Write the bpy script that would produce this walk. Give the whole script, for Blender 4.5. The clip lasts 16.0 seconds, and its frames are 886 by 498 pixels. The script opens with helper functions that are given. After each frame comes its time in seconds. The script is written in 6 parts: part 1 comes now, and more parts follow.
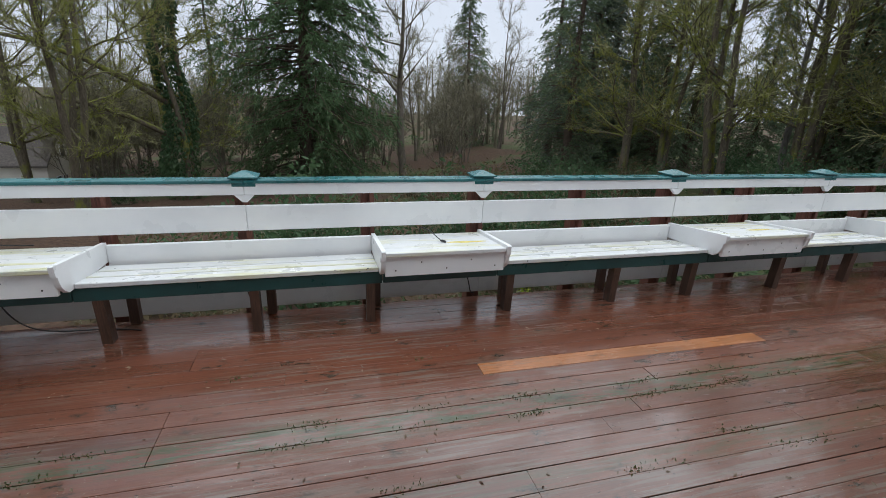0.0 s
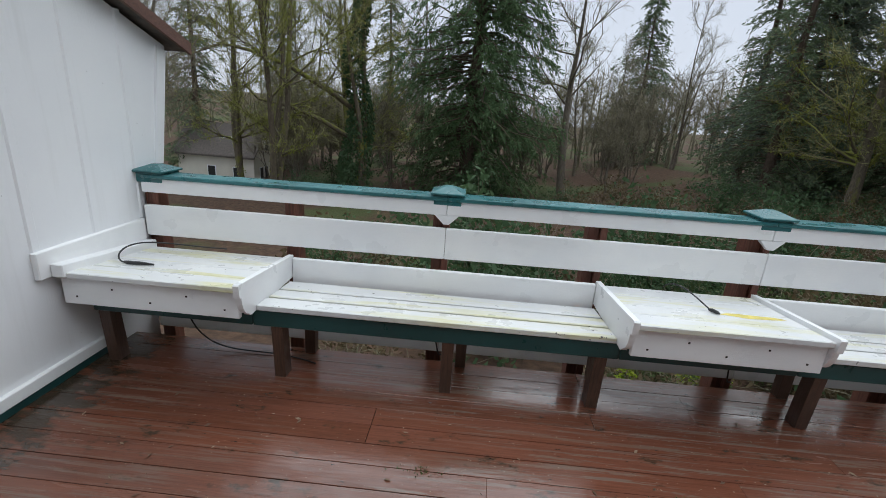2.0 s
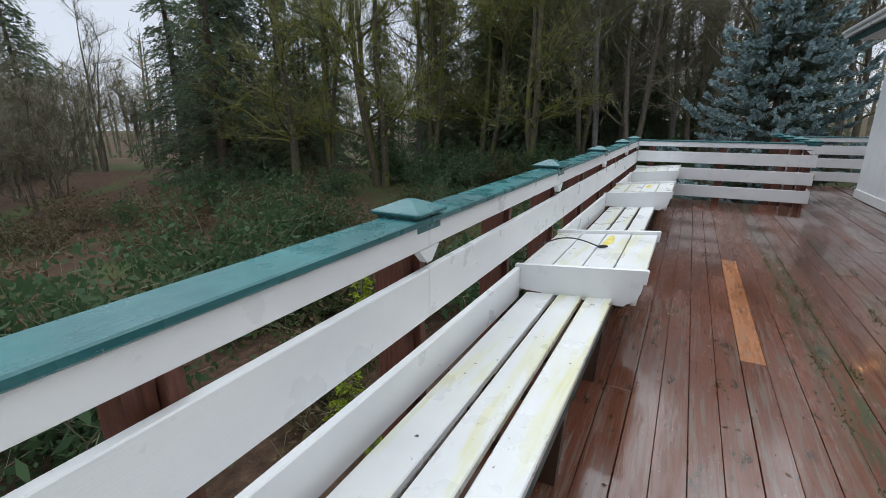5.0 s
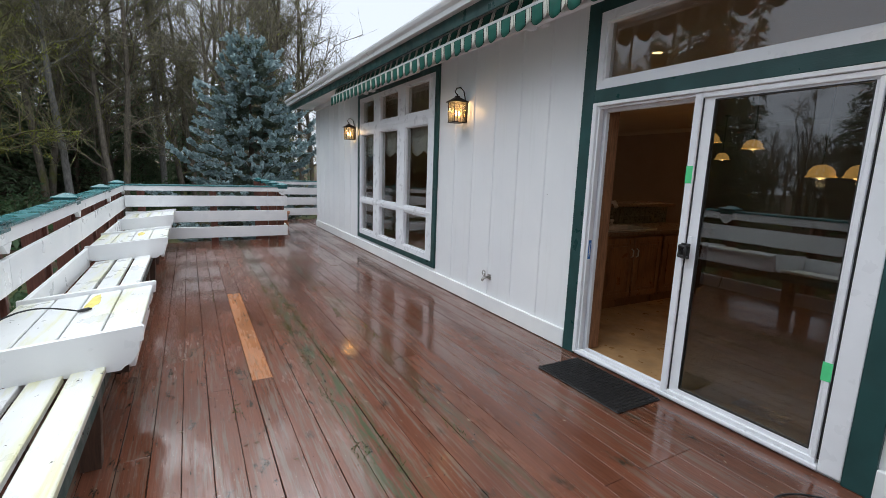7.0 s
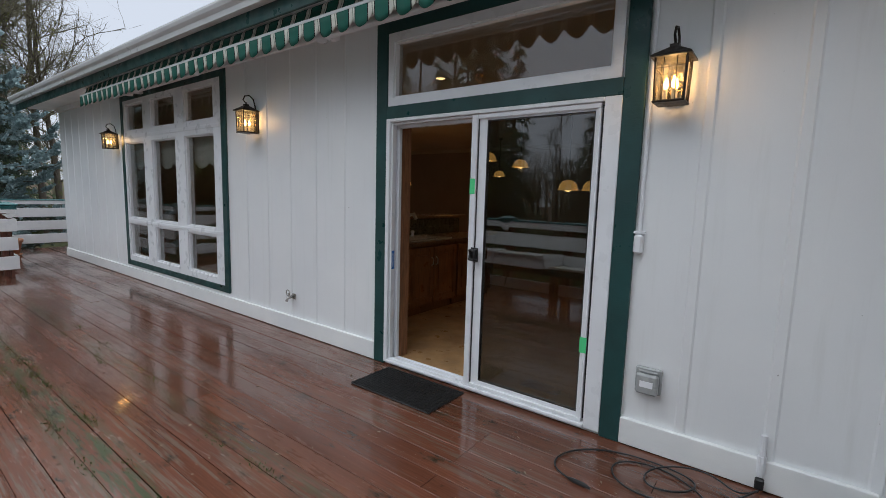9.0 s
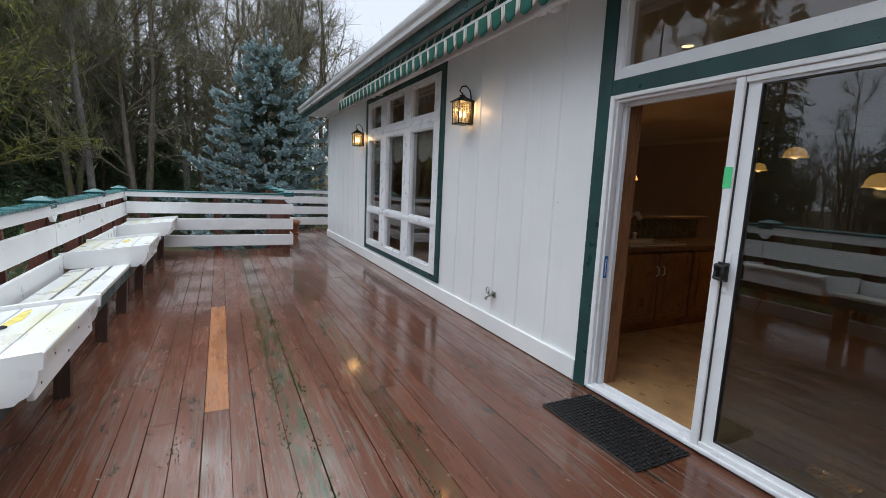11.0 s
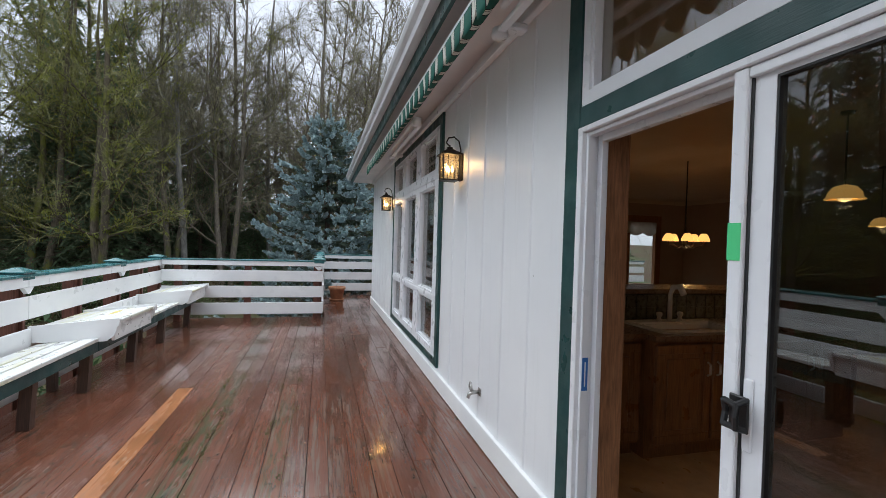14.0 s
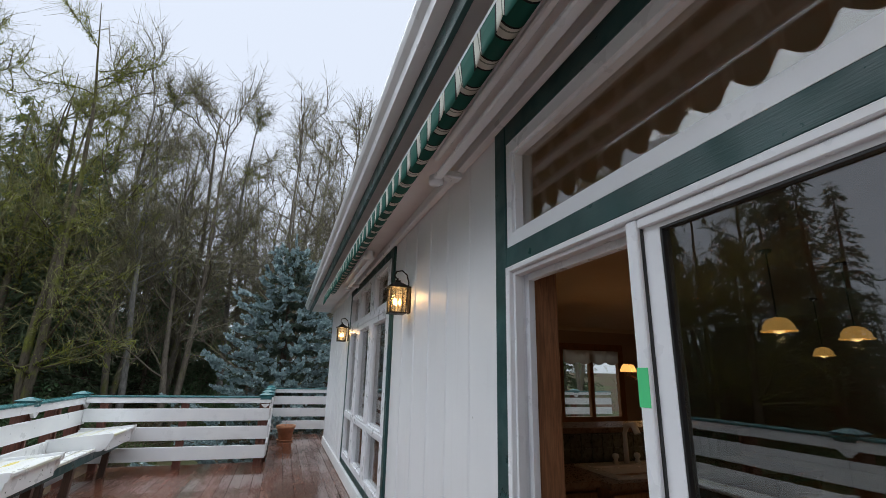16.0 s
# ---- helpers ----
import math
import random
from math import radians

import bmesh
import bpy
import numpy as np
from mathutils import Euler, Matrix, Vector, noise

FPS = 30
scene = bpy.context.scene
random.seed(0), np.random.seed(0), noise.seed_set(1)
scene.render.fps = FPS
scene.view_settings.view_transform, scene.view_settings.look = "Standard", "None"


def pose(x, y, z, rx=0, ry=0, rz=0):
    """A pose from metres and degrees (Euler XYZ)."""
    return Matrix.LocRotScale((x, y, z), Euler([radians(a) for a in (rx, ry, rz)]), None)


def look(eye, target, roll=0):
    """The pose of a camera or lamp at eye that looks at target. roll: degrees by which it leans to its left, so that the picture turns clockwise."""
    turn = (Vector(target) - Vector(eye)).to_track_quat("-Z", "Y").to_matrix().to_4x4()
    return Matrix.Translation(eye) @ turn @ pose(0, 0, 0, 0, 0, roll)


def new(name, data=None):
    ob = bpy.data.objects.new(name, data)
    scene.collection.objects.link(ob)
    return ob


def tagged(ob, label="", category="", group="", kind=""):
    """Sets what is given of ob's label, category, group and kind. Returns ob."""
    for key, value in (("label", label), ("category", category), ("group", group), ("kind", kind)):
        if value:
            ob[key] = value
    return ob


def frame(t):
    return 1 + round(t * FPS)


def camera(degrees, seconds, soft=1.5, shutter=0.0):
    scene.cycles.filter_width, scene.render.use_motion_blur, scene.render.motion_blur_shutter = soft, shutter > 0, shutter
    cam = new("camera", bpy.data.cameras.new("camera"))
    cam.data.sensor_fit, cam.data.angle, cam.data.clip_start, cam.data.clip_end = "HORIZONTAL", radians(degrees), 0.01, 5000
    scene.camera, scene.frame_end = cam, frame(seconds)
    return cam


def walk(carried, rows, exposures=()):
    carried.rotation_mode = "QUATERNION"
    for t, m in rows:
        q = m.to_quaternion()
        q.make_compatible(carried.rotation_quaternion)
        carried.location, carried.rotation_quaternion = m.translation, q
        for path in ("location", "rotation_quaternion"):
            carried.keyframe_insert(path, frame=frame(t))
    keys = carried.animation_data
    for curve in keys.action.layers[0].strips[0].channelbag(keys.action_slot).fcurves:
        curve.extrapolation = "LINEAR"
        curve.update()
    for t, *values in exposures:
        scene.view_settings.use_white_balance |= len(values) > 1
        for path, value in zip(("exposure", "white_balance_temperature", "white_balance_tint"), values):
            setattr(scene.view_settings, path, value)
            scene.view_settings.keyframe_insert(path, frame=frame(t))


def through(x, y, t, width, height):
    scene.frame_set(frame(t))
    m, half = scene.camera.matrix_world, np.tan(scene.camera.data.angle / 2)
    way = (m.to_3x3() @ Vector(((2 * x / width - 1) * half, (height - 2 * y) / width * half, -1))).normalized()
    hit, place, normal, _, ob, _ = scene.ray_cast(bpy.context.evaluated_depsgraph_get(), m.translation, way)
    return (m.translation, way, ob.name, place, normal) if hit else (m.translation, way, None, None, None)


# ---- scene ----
import collections

cam = camera(88.7, 16.0, soft=0.75)
PATH = [
    (0, (2.732, -0.112, 1.743), (3.234, 1.724, 1.126), 2.2),
    (0.5, (2.686, 0.071, 1.746), (2.876, 1.958, 1.112), 2.1),
    (1, (2.663, 0.297, 1.729), (2.623, 2.195, 1.097), 2.3),
    (1.5, (2.571, 0.605, 1.68), (2.428, 2.508, 1.081), 3.1),
    (2, (2.258, 0.933, 1.648), (2.156, 2.837, 1.045), 3.9),
    (2.5, (1.901, 1.272, 1.603), (1.75, 3.172, 0.999), 4.4),
    (3, (1.523, 1.635, 1.572), (1.402, 3.546, 0.993), 4.1),
    (3.2, (1.385, 1.813, 1.585), (1.303, 3.722, 0.992), 3.7),
    (5.3, (0.547, 2.994, 1.44), (2.398, 3.544, 0.916), 0.7),
    (5.5, (0.513, 2.994, 1.447), (2.422, 3.321, 0.947), 1.4),
    (6, (0.448, 2.895, 1.479), (2.389, 2.685, 1.044), 2.4),
    (6.5, (0.463, 2.85, 1.49), (2.323, 2.222, 1.11), 2.4),
    (7, (0.487, 2.825, 1.496), (2.207, 1.862, 1.159), 2.0),
    (7.5, (0.493, 2.82, 1.476), (2.014, 1.552, 1.191), 1.9),
    (8, (0.488, 2.811, 1.475), (1.766, 1.293, 1.224), 1.5),
    (8.2, (0.485, 2.812, 1.464), (1.661, 1.212, 1.228), 1.7),
    (10.3, (0.613, 2.544, 1.47), (2.044, 1.175, 1.187), 1.0),
    (10.5, (0.66, 2.502, 1.462), (2.249, 1.322, 1.176), 1.7),
    (11, (0.805, 2.39, 1.44), (2.58, 1.514, 1.151), 2.5),
    (11.5, (0.995, 2.224, 1.485), (2.762, 1.303, 1.312), 2.1),
    (12, (1.079, 2.025, 1.497), (2.844, 1.085, 1.492), 2.1),
    (12.5, (1.116, 1.771, 1.536), (2.906, 0.882, 1.628), 2.1),
    (13, (1.2, 1.622, 1.499), (3.027, 0.811, 1.587), 2.0),
    (13.5, (1.265, 1.416, 1.525), (3.134, 0.706, 1.57), 1.9),
    (14, (1.238, 1.193, 1.502), (3.169, 0.674, 1.474), 1.7),
    (14.5, (1.208, 1.093, 1.494), (3.162, 0.668, 1.459), 1.3),
    (15, (1.216, 1.043, 1.509), (3.151, 0.546, 1.615), 1.3),
    (15.5, (1.218, 1.031, 1.535), (3.105, 0.458, 1.866), 1.2),
    (16, (1.202, 1.015, 1.558), (3.03, 0.399, 2.085), 1.3),
]
walk(cam, [(t, look(eye, aim, roll)) for t, eye, aim, roll in PATH], exposures=[(0.0, 0.40), (3.0, 0.28), (5.5, 0.42), (7.0, 0.72), (8.0, 0.32), (10.5, 0.50), (11.5, 0.70), (12.5, 0.50), (13.5, 0.62), (14.5, 0.90), (15.2, 0.80), (16.0, 0.57)])

# ---- world, sun, exposure ----
SUN_EL, SUN_AZ = 76.0, 60.0
world = bpy.data.worlds.new("overcast_sky")
scene.world = world
world.use_nodes = True
wn, wl = world.node_tree.nodes, world.node_tree.links
sky = wn.new("ShaderNodeTexSky")
sky.sky_type = "NISHITA"
sky.sun_disc = False
sky.sun_elevation = radians(SUN_EL)
sky.sun_rotation = radians(SUN_AZ)
sky.air_density, sky.dust_density, sky.ozone_density = 1.0, 1.0, 1.0
hsv = wn.new("ShaderNodeHueSaturation")
hsv.inputs["Saturation"].default_value = 0.4
wl.new(sky.outputs[0], hsv.inputs["Color"])
# a closed, pale grey-blue cloud layer over most of the sky's own light
cloud = wn.new("ShaderNodeMix")
cloud.data_type = "RGBA"
cloud.inputs[0].default_value = 0.8
wl.new(hsv.outputs[0], cloud.inputs[6])
cloud.inputs[7].default_value = (4.5, 4.95, 5.75, 1)
wl.new(cloud.outputs[2], wn["Background"].inputs["Color"])
wn["Background"].inputs["Strength"].default_value = 0.12

sun = new("sun", bpy.data.lights.new("sun", "SUN"))
sun.data.energy, sun.data.angle, sun.data.color = 2.3, radians(100), (0.90, 0.97, 1.0)
sun.matrix_world = look((0, 0, 0), (-math.sin(radians(SUN_AZ)) * math.cos(radians(SUN_EL)),
                                   -math.cos(radians(SUN_AZ)) * math.cos(radians(SUN_EL)), -math.sin(radians(SUN_EL))))


# ---- material helpers ----
class Nodes:
    """A small wrapper to write node materials in few lines."""

    def __init__(self, name):
        self.mat = bpy.data.materials.new(name)
        self.mat.use_nodes = True
        self.n, self.l = self.mat.node_tree.nodes, self.mat.node_tree.links
        self.bsdf = self.n["Principled BSDF"]

    def put(self, sock, val):
        if isinstance(val, bpy.types.NodeSocket):
            self.l.new(val, sock)
        elif val is not None:
            sock.default_value = val

    def pos(self, scale=(1, 1, 1), shift=None):
        g = self.n.new("ShaderNodeNewGeometry")
        m = self.n.new("ShaderNodeMapping")
        m.inputs["Scale"].default_value = scale
        self.l.new(g.outputs["Position"], m.inputs["Vector"])
        if shift is not None:
            self.put(m.inputs["Location"], shift)
        return m.outputs[0]

    def local(self, scale=(1, 1, 1)):
        g = self.n.new("ShaderNodeTexCoord")
        m = self.n.new("ShaderNodeMapping")
        m.inputs["Scale"].default_value = scale
        self.l.new(g.outputs["Object"], m.inputs["Vector"])
        return m.outputs[0]

    def noise(self, vec, scale=1.0, detail=4.0, rough=0.55, distort=0.0):
        t = self.n.new("ShaderNodeTexNoise")
        self.put(t.inputs["Vector"], vec)
        t.inputs["Scale"].default_value, t.inputs["Detail"].default_value = scale, detail
        t.inputs["Roughness"].default_value, t.inputs["Distortion"].default_value = rough, distort
        return t.outputs["Fac"]

    def ramp(self, fac, *stops):
        r = self.n.new("ShaderNodeValToRGB")
        e = r.color_ramp.elements
        while len(e) < len(stops):
            e.new(0.5)
        for el, (p, c) in zip(e, stops):
            el.position = p
            el.color = (*c, 1) if isinstance(c, tuple) else (c, c, c, 1)
        self.put(r.inputs[0], fac)
        return r.outputs[0]

    def mix(self, fac, a, b):
        m = self.n.new("ShaderNodeMix")
        m.data_type = "RGBA"
        self.put(m.inputs[0], fac)
        for s, v in ((m.inputs[6], a), (m.inputs[7], b)):
            self.put(s, (*v, 1) if isinstance(v, tuple) else v)
        return m.outputs[2]

    def math(self, op, a, b=None):
        m = self.n.new("ShaderNodeMath")
        m.operation = op
        self.put(m.inputs[0], a)
        if b is not None:
            self.put(m.inputs[1], b)
        return m.outputs[0]

    def random(self):
        return self.n.new("ShaderNodeObjectInfo").outputs["Random"]

    def island(self):
        return self.n.new("ShaderNodeNewGeometry").outputs["Random Per Island"]

    def bump(self, height, strength=0.3, dist=0.01):
        b = self.n.new("ShaderNodeBump")
        self.put(b.inputs["Strength"], strength)
        b.inputs["Distance"].default_value = dist
        self.put(b.inputs["Height"], height)
        self.l.new(b.outputs[0], self.bsdf.inputs["Normal"])

    def done(self, color=None, rough=None, metal=None, spec=None):
        if color is not None:
            self.put(self.bsdf.inputs["Base Color"], (*color, 1) if isinstance(color, tuple) else color)
        self.put(self.bsdf.inputs["Roughness"], rough)
        self.put(self.bsdf.inputs["Metallic"], metal)
        self.put(self.bsdf.inputs["Specular IOR Level"], spec)
        return self.mat


def simple(name, color, rough=0.5, vary=0.12, scale=6.0, bump=0.1, metal=0.0, fine=60.0, spec=0.5):
    """Paint, plastic, metal: a base colour with soft uneven tone and fine relief."""
    n = Nodes(name)
    big = n.noise(n.pos(), scale, 4)
    dark = tuple(c * (1 - vary) for c in color)
    light = tuple(min(1, c * (1 + vary)) for c in color)
    n.bump(n.noise(n.pos(), fine, 3), bump, 0.004)
    r = n.ramp(n.noise(n.pos(), scale * 3, 3), (0.3, max(0.02, rough - 0.1)), (0.7, min(1, rough + 0.12)))
    return n.done(n.ramp(big, (0.3, dark), (0.7, light)), r, metal, spec)


def white_paint(name, stain=0.0, rough=0.42, grain=(2, 40, 40), wet=0.0):
    """White exterior paint on wood; stain: how much of it has yellow-green algae and grey dirt."""
    n = Nodes(name)
    low, high = ((0.62, 0.63, 0.635), (0.71, 0.71, 0.695)) if stain else ((0.77, 0.78, 0.79), (0.85, 0.85, 0.845))
    tone = n.ramp(n.noise(n.pos((1, 1, 1)), 2.3, 5), (0.3, low), (0.7, high))
    if stain:
        streak = n.noise(n.pos((1.1, 9, 9)), 1.0, 6, 0.62, 0.4)
        lo = 0.60 - 0.14 * stain
        tone = n.mix(n.ramp(streak, (lo, 0.0), (lo + 0.16, 0.75)), tone, (0.60, 0.57, 0.27))
        dirt = n.noise(n.pos((3, 14, 14)), 3.0, 6, 0.7)
        tone = n.mix(n.ramp(dirt, (0.655, 0.0), (0.73, 0.7)), tone, (0.20, 0.17, 0.12))
        chip = n.noise(n.pos((6, 9, 9)), 4.0, 3, 0.6)
        tone = n.mix(n.ramp(chip, (0.705, 0.0), (0.715, 1.0)), tone, (0.07, 0.06, 0.055))
    else:
        grime = n.noise(n.pos((0.8, 0.8, 2.5)), 1.6, 6, 0.65)
        tone = n.mix(n.ramp(grime, (0.56, 0.0), (0.8, 0.30)), tone, (0.55, 0.55, 0.53))
    n.bump(n.noise(n.pos(grain), 6.0, 4, 0.6), 0.22, 0.004)
    r = n.ramp(n.noise(n.pos(), 5.0, 4), (0.3, rough - 0.14), (0.7, rough + 0.14))
    return n.done(tone, r)


def siding_paint():
    """White painted plywood siding, a little streaked by rain."""
    n = Nodes("siding_white_paint")
    tone = n.ramp(n.noise(n.pos(), 0.9, 4), (0.3, (0.76, 0.77, 0.79)), (0.7, (0.83, 0.835, 0.84)))
    run = n.noise(n.pos((5, 5, 0.35)), 2.2, 6, 0.65)
    tone = n.mix(n.ramp(run, (0.55, 0.0), (0.8, 0.35)), tone, (0.62, 0.62, 0.60))
    speck = n.noise(n.pos(), 26, 2)
    tone = n.mix(n.ramp(speck, (0.76, 0.0), (0.79, 0.6)), tone, (0.25, 0.24, 0.22))
    n.bump(n.noise(n.pos((60, 60, 3)), 2.0, 4, 0.6), 0.25, 0.004)
    return n.done(tone, n.ramp(n.noise(n.pos(), 3, 4), (0.3, 0.3), (0.7, 0.5)))


def green_paint(name, base, worn=0.5, rough=0.3):
    n = Nodes(name)
    tone = n.ramp(n.noise(n.pos(), 3.0, 5), (0.3, tuple(c * 0.75 for c in base)), (0.7, tuple(c * 1.25 for c in base)))
    chips = n.noise(n.pos((9, 14, 14)), 5.0, 5, 0.7)
    tone = n.mix(n.ramp(chips, (0.70 - 0.05 * worn, 0.0), (0.74 - 0.05 * worn, worn)), tone, (0.45, 0.52, 0.52))
    n.bump(n.noise(n.pos((3, 40, 40)), 5.0, 4), 0.25, 0.004)
    return n.done(tone, n.ramp(n.noise(n.pos(), 7, 4), (0.35, rough - 0.15), (0.7, rough + 0.2)))


def wood_stain(name, base, rough=0.6, grain=(30, 30, 2)):
    n = Nodes(name)
    g = n.noise(n.pos(grain), 3.0, 6, 0.65, 0.6)
    tone = n.ramp(g, (0.3, tuple(c * 0.5 for c in base)), (0.55, base), (0.8, tuple(min(1, c * 1.5) for c in base)))
    tone = n.mix(n.ramp(n.noise(n.pos(), 3, 5), (0.5, 0.0), (0.75, 0.6)), tone, tuple(c * 0.45 for c in base))
    n.bump(g, 0.35, 0.004)
    return n.done(tone, n.ramp(n.noise(n.pos(), 8, 3), (0.3, rough - 0.15), (0.7, rough + 0.15)))


def deck_wood(name, base, gloss=1.0):
    """Old red-brown deck stain on boards under a film of rain, worn to grey wood in places, with moss by the gaps."""
    n = Nodes(name)
    rnd = n.random()
    shift = n.n.new("ShaderNodeCombineXYZ")
    for i in range(3):
        n.l.new(n.math("MULTIPLY", rnd, 37.0 + 11 * i), shift.inputs[i])
    own = shift.outputs[0]
    fine = n.noise(n.pos((2.2, 75, 60), own), 2.0, 6, 0.62, 0.4)
    tone = n.ramp(fine, (0.30, tuple(c * 0.55 for c in base)), (0.50, base), (0.72, tuple(c * 1.45 for c in base)))
    board = n.ramp(rnd, (0.0, tuple(c * 0.62 for c in base)), (0.35, base), (0.7, (base[0] * 0.95, base[1] * 1.05, base[2] * 1.2)), (1.0, (base[0] * 1.25, base[1] * 1.35, base[2] * 1.3)))
    tone = n.mix(0.5, tone, board)
    # darker soaked areas
    soak = n.noise(n.pos((0.5, 2.6, 1)), 1.0, 6, 0.62)
    tone = n.mix(n.ramp(soak, (0.48, 0.0), (0.66, 0.55)), tone, tuple(c * 0.42 for c in base))
    # stain worn through to weathered wood, in thin runs along the grain
    worn = n.noise(n.pos((1.0, 22, 1), own), 1.6, 8, 0.72, 0.2)
    where = n.ramp(n.noise(n.pos((0.45, 1.3, 1)), 1.0, 4, 0.6), (0.40, 0.0), (0.56, 1.0))
    bare_run = n.math("MULTIPLY", where, n.ramp(worn, (0.51, 0.0), (0.57, 0.6)))
    tone = n.mix(bare_run, tone, (0.15, 0.125, 0.10))
    # bits of leaf, flaked paint and dark specks
    fleck = n.noise(n.pos((16, 24, 1), own), 3.0, 3, 0.6)
    tone = n.mix(n.ramp(fleck, (0.70, 0.0), (0.715, 0.8)), tone, (0.33, 0.26, 0.19))
    dark = n.noise(n.pos((7, 18, 1)), 2.2, 5, 0.66)
    tone = n.mix(n.ramp(dark, (0.66, 0.0), (0.69, 0.85)), tone, (0.018, 0.014, 0.010))
    # mossy run near the middle of the deck and a fainter one beside it
    sep = n.n.new("ShaderNodeSeparateXYZ")
    n.l.new(n.pos(), sep.inputs[0])
    near = n.ramp(n.math("ABSOLUTE", n.math("SUBTRACT", sep.outputs[1], 2.02)), (0.03, 1.0), (0.17, 0.0))
    beside = n.ramp(n.math("ABSOLUTE", n.math("SUBTRACT", sep.outputs[1], 1.47)), (0.02, 0.55), (0.12, 0.0))
    moss = n.math("MULTIPLY", n.math("MAXIMUM", near, beside), n.ramp(n.noise(n.pos((1.7, 15, 1)), 1.8, 8, 0.78), (0.47, 0.0), (0.55, 0.9)))
    tone = n.mix(moss, tone, (0.050, 0.070, 0.034))
    # black-green algae in the damp corner by the wing
    damp = n.ramp(sep.outputs[0], (0.2, 0.16), (0.45, 0.0))
    algae = n.ramp(n.math("ADD", n.noise(n.pos((2.5, 5, 1)), 1.5, 7, 0.72), damp), (0.58, 0.0), (0.66, 0.8))
    tone = n.mix(algae, tone, (0.022, 0.022, 0.014))
    # rain film: some boards shed it, most hold it
    wet = n.noise(n.pos((0.55, 2.2, 1)), 1.1, 6, 0.62)
    rip = n.noise(n.pos((3, 26, 1), own), 2.0, 5, 0.66)
    hold = n.math("ADD", n.math("ADD", n.math("MULTIPLY", wet, 0.66), n.math("MULTIPLY", rip, 0.26)), n.math("MULTIPLY", rnd, 0.08))
    dull = 0.0 if gloss >= 1 else 0.10
    rough = n.ramp(hold, (0.40, 0.08 + dull), (0.50, 0.13 + dull), (0.60, 0.30 + dull))
    n.bump(n.math("ADD", fine, n.math("MULTIPLY", worn, 0.7)), n.ramp(hold, (0.40, 0.06), (0.60, 0.24)), 0.005)
    n.l.new(n.ramp(hold, (0.43, 0.75), (0.53, 0.08)), n.bsdf.inputs["Coat Weight"])
    n.bsdf.inputs["Coat Roughness"].default_value = 0.035
    ripple = n.n.new("ShaderNodeBump")
    ripple.inputs["Strength"].default_value, ripple.inputs["Distance"].default_value = 0.16, 0.004
    n.l.new(n.noise(n.pos((5, 30, 1), own), 1.6, 3, 0.5), ripple.inputs["Height"])
    n.l.new(ripple.outputs[0], n.bsdf.inputs["Coat Normal"])
    return n.done(tone, rough, spec=0.36)


def bark(name, base, moss, amount):
    n = Nodes(name)
    g = n.noise(n.pos((9, 9, 2.2)), 2.0, 5, 0.65)
    tone = n.ramp(g, (0.3, tuple(c * 0.55 for c in base)), (0.7, tuple(c * 1.4 for c in base)))
    geo = n.n.new("ShaderNodeNewGeometry")
    sep = n.n.new("ShaderNodeSeparateXYZ")
    n.l.new(geo.outputs["Normal"], sep.inputs[0])
    cover = n.math("ADD", n.noise(n.pos((0.9, 0.9, 0.5)), 1.4, 5, 0.65), n.math("MULTIPLY", sep.outputs[2], 0.12))
    tone = n.mix(n.ramp(cover, (0.62 - amount, 0.0), (0.74 - amount, 0.9)), tone, moss)
    n.bump(g, 0.6, 0.03)
    return n.done(tone, 0.9, spec=0.2)


def leaf(name, a, b, through=0.42):
    """Leaves and needles: uneven tone from blade to blade, some light passing through them."""
    n = Nodes(name)
    tone = n.mix(n.island(), a, b)
    tone = n.mix(n.ramp(n.noise(n.pos(), 0.5, 3), (0.35, 0.0), (0.7, 0.45)), tone, tuple(c * 0.6 for c in a))
    n.done(tone, 0.62, spec=0.25)
    thin, mix = n.n.new("ShaderNodeBsdfTranslucent"), n.n.new("ShaderNodeMixShader")
    n.l.new(tone, thin.inputs[0])
    mix.inputs[0].default_value = through
    n.l.new(n.bsdf.outputs[0], mix.inputs[1])
    n.l.new(thin.outputs[0], mix.inputs[2])
    n.l.new(mix.outputs[0], n.n["Material Output"].inputs[0])
    return n.mat


def glow(name, color, power):
    n = Nodes(name)
    n.bsdf.inputs["Emission Color"].default_value = (*color, 1)
    n.bsdf.inputs["Emission Strength"].default_value = power
    return n.done(color, 0.4)


def pane_glass(name, tint=(0.93, 0.95, 0.94), gloss=0.04):
    """Clear window glass: see-through, with a Fresnel mirror."""
    m = bpy.data.materials.new(name)
    m.use_nodes = True
    n, l = m.node_tree.nodes, m.node_tree.links
    n.clear()
    out, mix = n.new("ShaderNodeOutputMaterial"), n.new("ShaderNodeMixShader")
    tr, gl, lw = n.new("ShaderNodeBsdfTransparent"), n.new("ShaderNodeBsdfGlossy"), n.new("ShaderNodeLayerWeight")
    tr.inputs[0].default_value = (*tint, 1)
    gl.inputs["Roughness"].default_value = 0.0
    lw.inputs["Blend"].default_value = 0.5
    power, scale = n.new("ShaderNodeMath"), n.new("ShaderNodeMath")
    power.operation, scale.operation = "POWER", "MULTIPLY_ADD"
    power.inputs[1].default_value = 4.0
    scale.inputs[1].default_value, scale.inputs[2].default_value = 0.75, gloss
    l.new(lw.outputs["Facing"], power.inputs[0])
    l.new(power.outputs[0], scale.inputs[0])
    l.new(scale.outputs[0], mix.inputs[0])
    l.new(tr.outputs[0], mix.inputs[1])
    l.new(gl.outputs[0], mix.inputs[2])
    l.new(mix.outputs[0], out.inputs[0])
    return m


